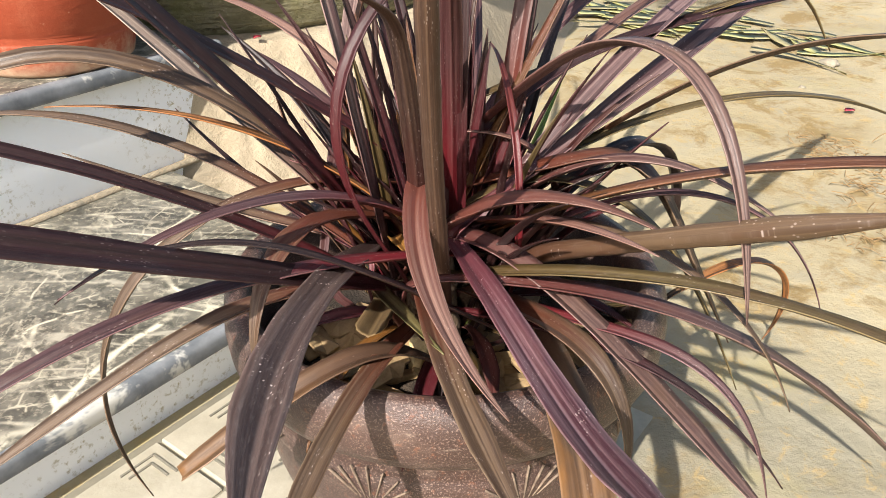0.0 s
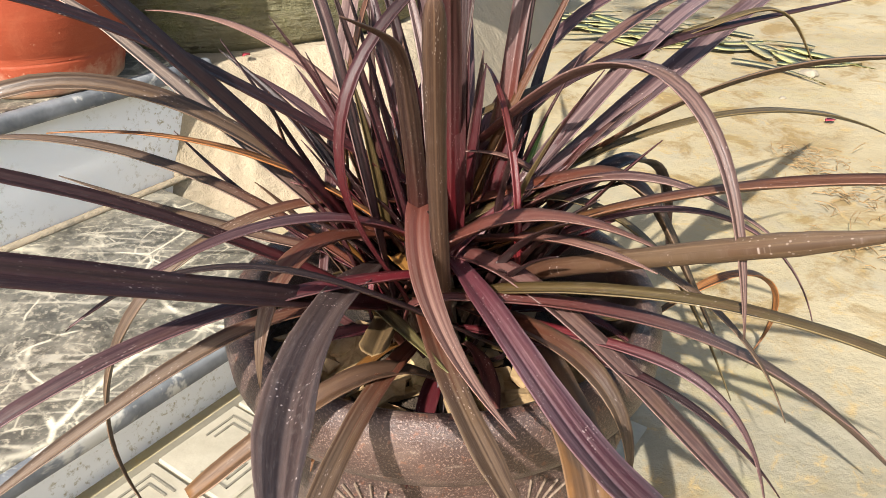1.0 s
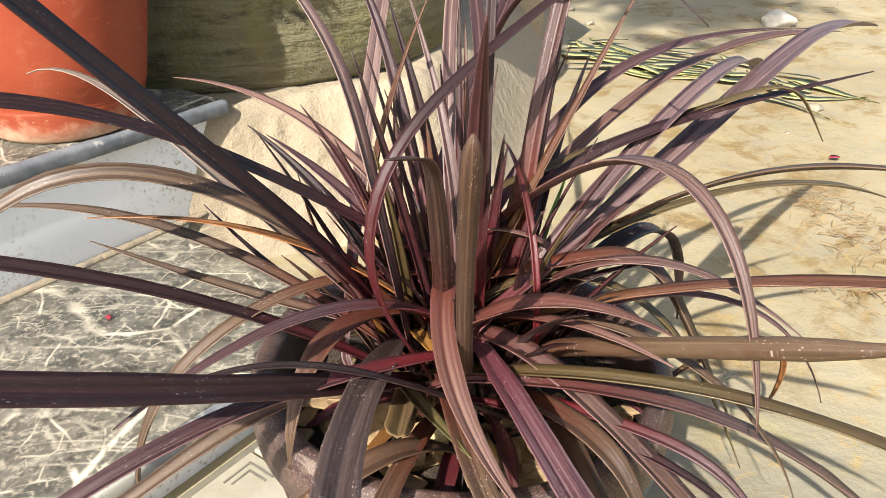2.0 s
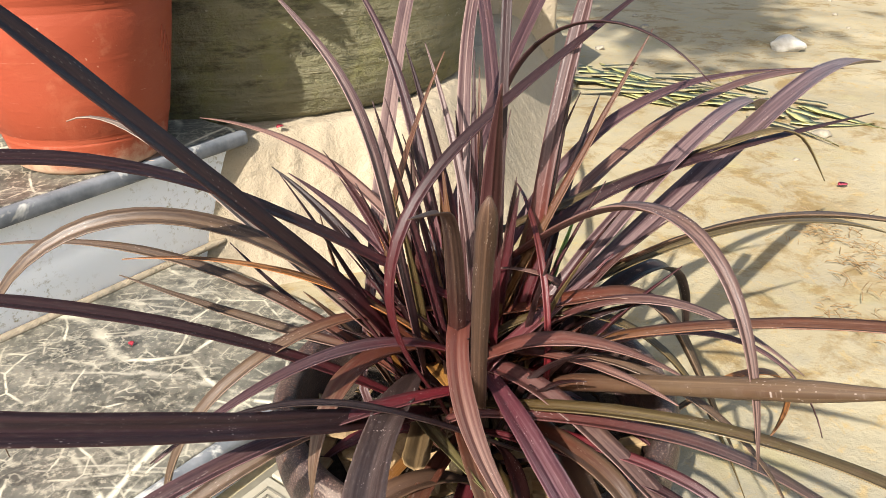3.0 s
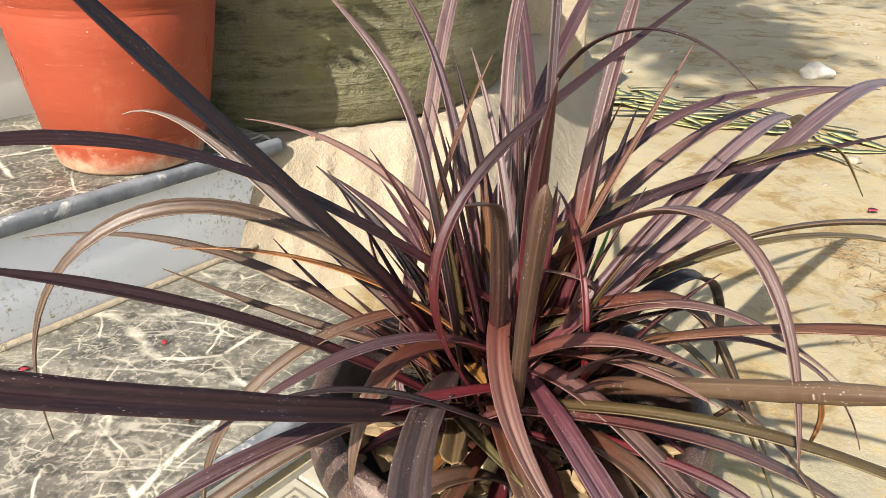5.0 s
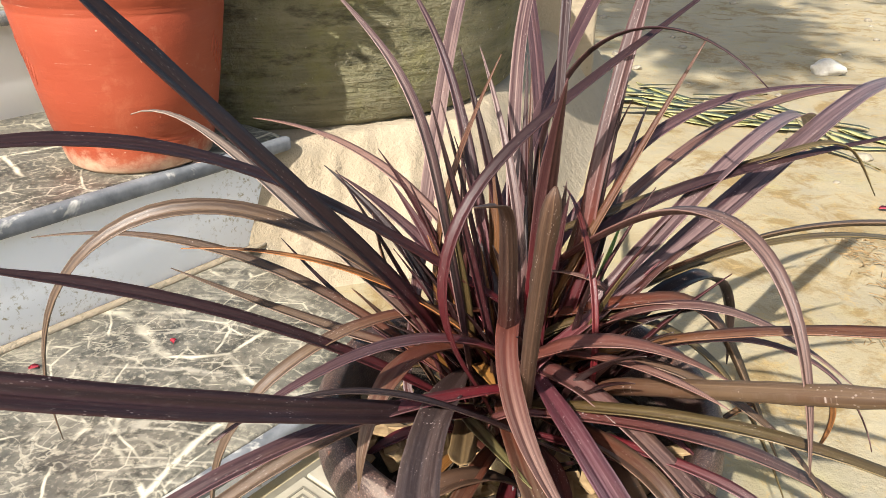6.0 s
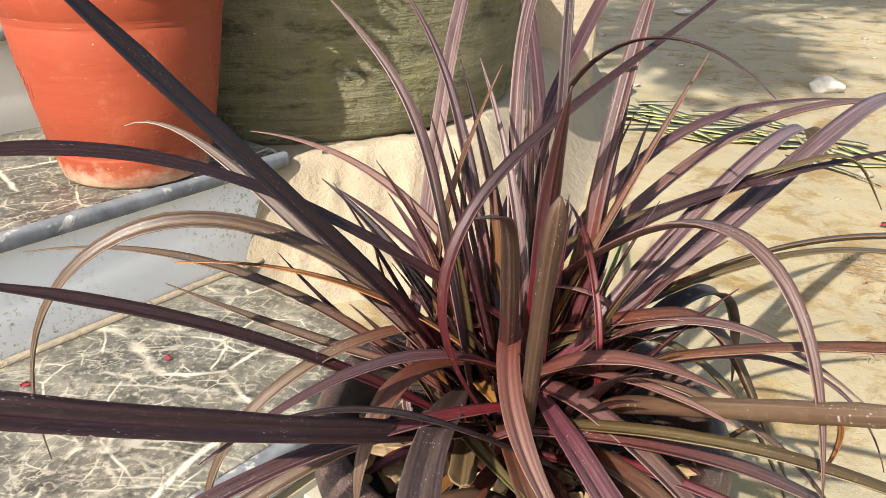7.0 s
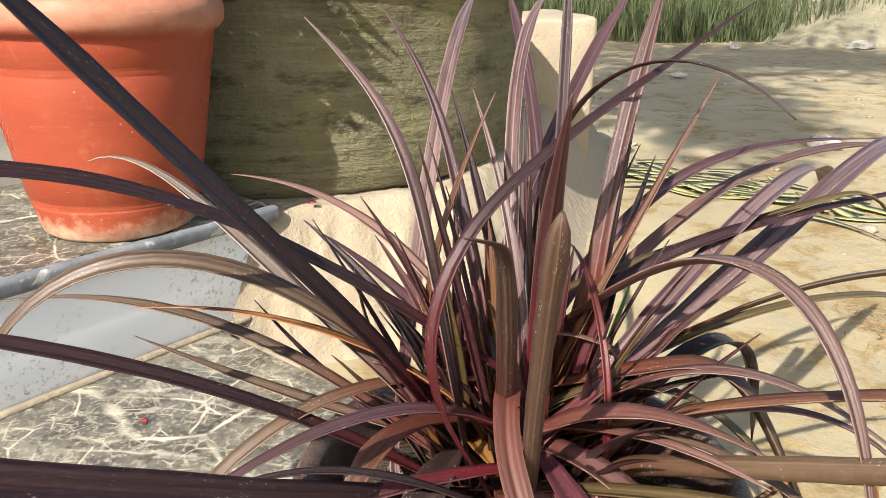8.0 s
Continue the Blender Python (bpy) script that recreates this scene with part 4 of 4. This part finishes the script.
def build_stub(x, y, lean, turn, high, radius, material, label):
    bm = lathe([(radius * 1.15, -0.03), (radius * 1.05, 0.0), (radius, high * 0.3), (radius * 1.12, high * 0.34), (radius * 0.95, high * 0.4), (radius * 0.9, high * 0.68), (radius * 1.05, high * 0.72), (radius * 0.85, high), (0.0001, high * 1.04)], 16, wobble=0.12)
    ob = part("stem", bm, material, plant, label)
    ob.matrix_world = pose(x, y, 0.19, lean, 0, turn)


build_stub(-0.016, 0.448, 12, 8, 0.034, 0.0075, STUB, "pale cut-off stem stub")
for k in range(9):
    a = k * 2.4
    build_stub(0.002 + 0.030 * math.cos(a), 0.492 + 0.026 * math.sin(a), rng.uniform(-14, 14), rng.uniform(0, 360), rng.uniform(0.05, 0.09), rng.uniform(0.006, 0.010), BARK, "dark ringed stem")


# ---- small things on the steps and the ground ----
def petal(x, y, z, turn, size=0.012):
    bm = bmesh.new()
    rings = []
    for i in range(7):
        s = i / 6
        w = size * 0.42 * math.sin(math.pi * (0.08 + 0.9 * s))
        rings.append([bm.verts.new((size * (s - 0.5), w * c, 0.0012 + 0.0014 * abs(c) + 0.001 * math.sin(s * 3) + t)) for c, t in ((-1, 0), (0, -0.001), (1, 0), (0, -0.0016))])
    for a, c in zip(rings, rings[1:]):
        for j in range(4):
            bm.faces.new((a[j], a[(j + 1) % 4], c[(j + 1) % 4], c[j]))
    bm.faces.new(rings[0][::-1])
    bm.faces.new(rings[-1])
    ob = part("petal", bm, PETAL)
    ob.matrix_world = pose(x, y, z, 0, 0, turn)
    tagged(ob, "small red fallen flower petal lying on the ground", "petal", "fallen petals")


petal(-0.540, 0.734, 0.076, 20)
petal(-0.320, 0.660, 0.076, 70)
petal(-0.400, 0.800, 0.076, 110, 0.009)
petal(-0.271, 1.160, 0.232, 40)
petal(0.798, 1.477, 0.006, 10, 0.022)
petal(1.10, 1.30, 0.004, 60, 0.016)


def flat_blade(x, y, z, turn, length, width, bend, material, label, category, group, name):
    """A cut or fallen blade that lies on the ground."""
    bm = bmesh.new()
    rings = []
    for i in range(13):
        s = i / 12
        px, py = length * s, bend * length * s * s
        w = width * (0.5 + 0.5 * math.sin(math.pi * min(1, s * 1.3 + 0.1))) * (1 if s < 0.7 else max(0.05, (1 - s) / 0.3))
        h = 0.003 + 0.004 * abs(noise.noise((s * 3, x * 7, y * 5)))
        rings.append([bm.verts.new((px, py + w * c, h + u)) for c, u in ((-0.5, 0.002), (0, 0.0), (0.5, 0.002), (0, -0.0012))])
    for a, c in zip(rings, rings[1:]):
        for j in range(4):
            bm.faces.new((a[j], a[(j + 1) % 4], c[(j + 1) % 4], c[j]))
    bm.faces.new(rings[0][::-1])
    bm.faces.new(rings[-1])
    ob = part(name, bm, material)
    ob.matrix_world = pose(x, y, z, 0, 0, turn)
    return tagged(ob, label, category, group)


rng = random.Random(21)
for k in range(52):
    s = rng.random()
    x, y = 0.42 + 0.55 * s + rng.gauss(0, 0.05), 2.36 - 0.40 * s + rng.gauss(0, 0.07)
    m = CUT_LEAF if rng.random() < 0.62 else CUT_LEAF_DRY
    label = "yellow-green cut leaf lying in a heap on the sand" if m is CUT_LEAF else "dry brown cut leaf lying in a heap on the sand"
    flat_blade(x, y, ground_height(x, y) + rng.uniform(0, 0.009), rng.gauss(-28, 24) + rng.choice([0, 180]), rng.uniform(0.10, 0.26), rng.uniform(0.024, 0.045), rng.gauss(0, 0.2), m, label, "cut leaf", "cut leaves on the sand", "cut_leaf")
flat_blade(-0.405, 1.00, 0.236, 150, 0.10, 0.035, 0.2, TERRACOTTA, "curled orange dry leaf fallen beside the step", "dry leaf", "", "dry_leaf")


def build_straw():
    bm = bmesh.new()
    rng = random.Random(3)
    for k in range(320):
        cx, cy, spread = rng.choice([(0.66, 1.24, 0.045), (0.70, 1.16, 0.05), (0.60, 0.98, 0.035), (0.74, 1.10, 0.06), (0.67, 1.30, 0.03)])
        x, y = rng.gauss(cx, spread), rng.gauss(cy, spread * 0.8)
        a, ln, r = rng.uniform(0, math.pi * 2), rng.uniform(0.008, 0.032), rng.uniform(0.0004, 0.0009)
        z = ground_height(x, y) + rng.uniform(0.001, 0.012)
        d, sd = Vector((math.cos(a), math.sin(a), rng.gauss(0, 0.15))), Vector((-math.sin(a), math.cos(a), 0))
        p = Vector((x, y, z))
        ends = [[bm.verts.new(p + d * ln * s + (sd * math.cos(q) + Vector((0, 0, 1)) * math.sin(q)) * r + Vector((0, 0, 0.006 * math.sin(s * 3) * s))) for q in (0, 2.1, 4.2)] for s in (0, 0.5, 1)]
        for e, f in zip(ends, ends[1:]):
            for j in range(3):
                bm.faces.new((e[j], e[(j + 1) % 3], f[(j + 1) % 3], f[j]))
    ob = part("dry_straw", bm, STRAW)
    tagged(ob, "matted dry straw and roots on the sand", "straw", kind="stuff")


build_straw()


def build_stone(x, y, size, label, name="stone", material=None, flat=0.55):
    bm = bmesh.new()
    bmesh.ops.create_icosphere(bm, subdivisions=3, radius=1)
    for v in bm.verts:
        q = 1 + 0.35 * noise.noise(v.co * 1.3 + Vector((x * 9, y * 3, 0))) + 0.12 * noise.noise(v.co * 4)
        v.co = Vector((v.co.x * size * q, v.co.y * size * 0.75 * q, v.co.z * size * flat * q))
    ob = part(name, bm, material or STONE)
    ob.location = (x, y, ground_height(x, y) + size * flat * 0.5)
    tagged(ob, label, name.replace("_", " "))
    return ob


build_stone(1.19, 2.74, 0.058, "white lump of plaster lying on the sand", "plaster_lump")
rng = random.Random(9)
for k in range(60):
    x, y = rng.uniform(0.3, 2.6), rng.uniform(1.6, 5.5)
    ob = build_stone(x, y, rng.uniform(0.006, 0.022), "small grey pebble half sunk in the sand", "pebble", PEBBLE)
    ob["group"] = "pebbles on the sand"


def build_bag(x, y, size, turn):
    bm = bmesh.new()
    bmesh.ops.create_icosphere(bm, subdivisions=4, radius=1)
    for v in bm.verts:
        q = 1 + 0.30 * noise.noise(v.co * 2.1 + Vector((x, 0, 0))) + 0.16 * abs(noise.noise(v.co * 5))
        v.co = Vector((v.co.x * size * q, v.co.y * size * 0.5 * q, max(-0.2, v.co.z) * size * 0.34 * q))
    ob = part("plastic_bag", bm, STONE)
    ob.matrix_world = pose(x, y, ground_height(x, y) + 0.02, 0, 0, turn)
    tagged(ob, "crumpled white plastic bag lying on the far sand", "plastic bag", "litter")


build_bag(3.22, 6.85, 0.14, 20)
build_bag(2.20, 6.9, 0.10, 70)
build_bag(1.15, 4.6, 0.05, 10)


def build_mound():
    bm = bmesh.new()
    nx, ny = 70, 26
    grid = []
    for a in range(nx + 1):
        x = 2.3 + 6.0 * a / nx
        row = []
        for c in range(ny + 1):
            y = 6.9 + 2.4 * c / ny
            u, w = smooth01((x - 2.3) / 1.4), math.sin(math.pi * c / ny)
            z = (0.52 + 0.12 * noise.noise((x * 0.9, y * 0.9, 0))) * u * w + 0.09 * noise.noise((x * 3.1, y * 3.1, 2)) * w + 0.035 * noise.noise((x * 9, y * 9, 2)) * w + ground_height(x, y) - 0.03
            row.append(bm.verts.new((x, y, z)))
        grid.append(row)
    for a, c in zip(grid, grid[1:]):
        for k in range(ny):
            bm.faces.new((a[k], c[k], c[k + 1], a[k + 1]))
    ob = part("earth_mound", bm, EARTH)
    tagged(ob, "low sandy earth bank at the field's edge", "earth mound", kind="structure")


build_mound()


def build_grass():
    rng = random.Random(17)
    verts, faces = [], []
    for k in range(26000):
        x, y = rng.uniform(-3.5, 9), 7.5 + 5.5 * rng.random() ** 1.6
        h, w, a = rng.uniform(0.25, 0.75), rng.uniform(0.003, 0.008), rng.uniform(0, math.pi)
        lx, ly = rng.gauss(0, 0.12), rng.gauss(0, 0.12)
        cx, cy = math.cos(a) * w, math.sin(a) * w
        i = len(verts)
        verts += [(x - cx, y - cy, -0.05), (x + cx, y + cy, -0.05), (x + lx * 0.4 + cx * 0.7, y + ly * 0.4 + cy * 0.7, h * 0.6), (x + lx * 0.4 - cx * 0.7, y + ly * 0.4 - cy * 0.7, h * 0.6), (x + lx, y + ly, h)]
        faces += [(i, i + 1, i + 2, i + 3), (i + 3, i + 2, i + 4)]
    me = bpy.data.meshes.new("field_grass")
    me.from_pydata(verts, [], faces)
    me.materials.append(GRASS)
    tagged(new("field_grass", me), "tall green grass at the edge of the field", "grass", kind="stuff")


build_grass()


# ---- unseen tree, added to cast shade on the far sand ----
def build_unseen_tree():
    tree = tagged(new("unseen_shade_tree"), "unseen leafy tree added to shade the far sand", "tree")
    rng = random.Random(41)

    def limb(name, a, b, r0, r1, bow):
        bm = bmesh.new()
        rings = []
        a, b = Vector(a), Vector(b)
        for k in range(11):
            s = k / 10
            c = a.lerp(b, s) + Vector(bow) * math.sin(math.pi * s)
            r = r0 + (r1 - r0) * s
            rings.append([bm.verts.new(c + Vector((r * math.cos(q), r * math.sin(q), 0))) for q in [math.pi / 5 * j for j in range(10)]])
        for e, f in zip(rings, rings[1:]):
            for j in range(10):
                bm.faces.new((e[j], e[(j + 1) % 10], f[(j + 1) % 10], f[j]))
        part(name, bm, BARK, tree)

    limb("trunk", (-3.2, -1.4, -0.1), (-2.4, -1.0, 3.6), 0.17, 0.10, (0.1, 0.06, 0))
    for tip_at in ((-1.40, -1.5, 4.4), (-1.56, -0.8, 4.6), (-1.0, 0.5, 4.7), (0.3, 0.6, 4.7)):
        limb("limb", (-2.4, -1.0, 3.5), tip_at, 0.085, 0.025, (0, 0, 0.15))
    verts, faces = [], []
    for k in range(8500):
        # leaf clumps placed up-sun of the patches of sand to be shaded
        cx, cy, cz, rx, ry, rz = rng.choice([(-1.36, -1.55, 4.6, 0.28, 0.5, 0.3), (-1.46, -0.83, 4.7, 0.5, 0.7, 0.4), (-1.01, 0.46, 4.8, 0.9, 0.8, 0.4), (0.44, 0.57, 4.7, 0.9, 0.7, 0.4), (-0.96, 1.75, 4.9, 1.3, 0.7, 0.4), (0.09, 1.06, 4.8, 0.8, 0.5, 0.4)])
        p = Vector((rng.gauss(cx, rx * 0.55), rng.gauss(cy, ry * 0.55), rng.gauss(cz, rz * 0.6)))
        d = Vector((rng.gauss(0, 1), rng.gauss(0, 1), rng.gauss(-0.3, 0.5))).normalized()
        sd = d.cross(Vector((rng.gauss(0, 1), rng.gauss(0, 1), rng.gauss(0, 1)))).normalized()
        ln, w = rng.uniform(0.09, 0.17), rng.uniform(0.025, 0.045)
        i = len(verts)
        verts += [p, p + d * ln * 0.45 + sd * w, p + d * ln, p + d * ln * 0.45 - sd * w]
        faces.append((i, i + 1, i + 2, i + 3))
    me = bpy.data.meshes.new("crown")
    me.from_pydata(verts, [], faces)
    me.materials.append(GRASS)
    crown = new("crown", me)
    crown.parent = tree
    crown["label"] = "crown of small green leaves"


build_unseen_tree()


# ---- patterned floor tiles by the lowest step ----
def build_tiles():
    bed = slab(-0.9, -0.577, -0.03, 0.62, -0.20, -0.0035, 0.001, 1)
    floor = tagged(new("tiled_floor"), "cream floor tiles with a raised bracket pattern", "floor", kind="structure")
    step_piece("bed", bed, GROUT, floor, "grey grout bed")
    tile = slab(-0.0485, -0.0485, -0.012, 0.0485, 0.0485, 0.0, 0.002, 1)
    tile_mesh = mesh_of("tile", tile, TILE, False)
    # brackets: two short bars that meet at a corner, one inside the other, on each quarter
    bm = bmesh.new()
    for ux, uy in ((-1, -1), (1, 1)):
        for off, ln in ((0.004, 0.036), (0.012, 0.025)):
            for x0, y0, x1, y1 in ((0, 0, ln, 0.0022), (0, 0, 0.0022, ln)):
                piece = slab(min(x0, x1), min(y0, y1), 0, max(x0, x1), max(y0, y1), 0.0011, 0)
                bmesh.ops.transform(piece, matrix=Matrix.Translation((ux * 0.040, uy * 0.040, 0)) @ Matrix.Diagonal((-ux, -uy, 1, 1)) @ Matrix.Translation((off, off, 0)), verts=piece.verts)
                tmp = bpy.data.meshes.new("tmp")
                piece.to_mesh(tmp)
                piece.free()
                bm.from_mesh(tmp)
                bpy.data.meshes.remove(tmp)
    relief_mesh = mesh_of("relief", bm, GROOVE, False)
    turn = Matrix.Rotation(math.atan2(0.8, 0.6), 4, "Z")
    for i in range(15):
        for j in range(3):
            run, out = -0.85 + 0.1 * i, -0.566 + 0.0485 + 0.1 * j
            place = STEP_RUN * run + STEP_OUT * out
            t = new("tile", tile_mesh)
            t.parent = floor
            t.matrix_basis = Matrix.Translation((place.x, place.y, 0.0)) @ turn
            r = new("relief", relief_mesh)
            r.parent = t
            r.location = (0, 0, 0.0002)


build_tiles()
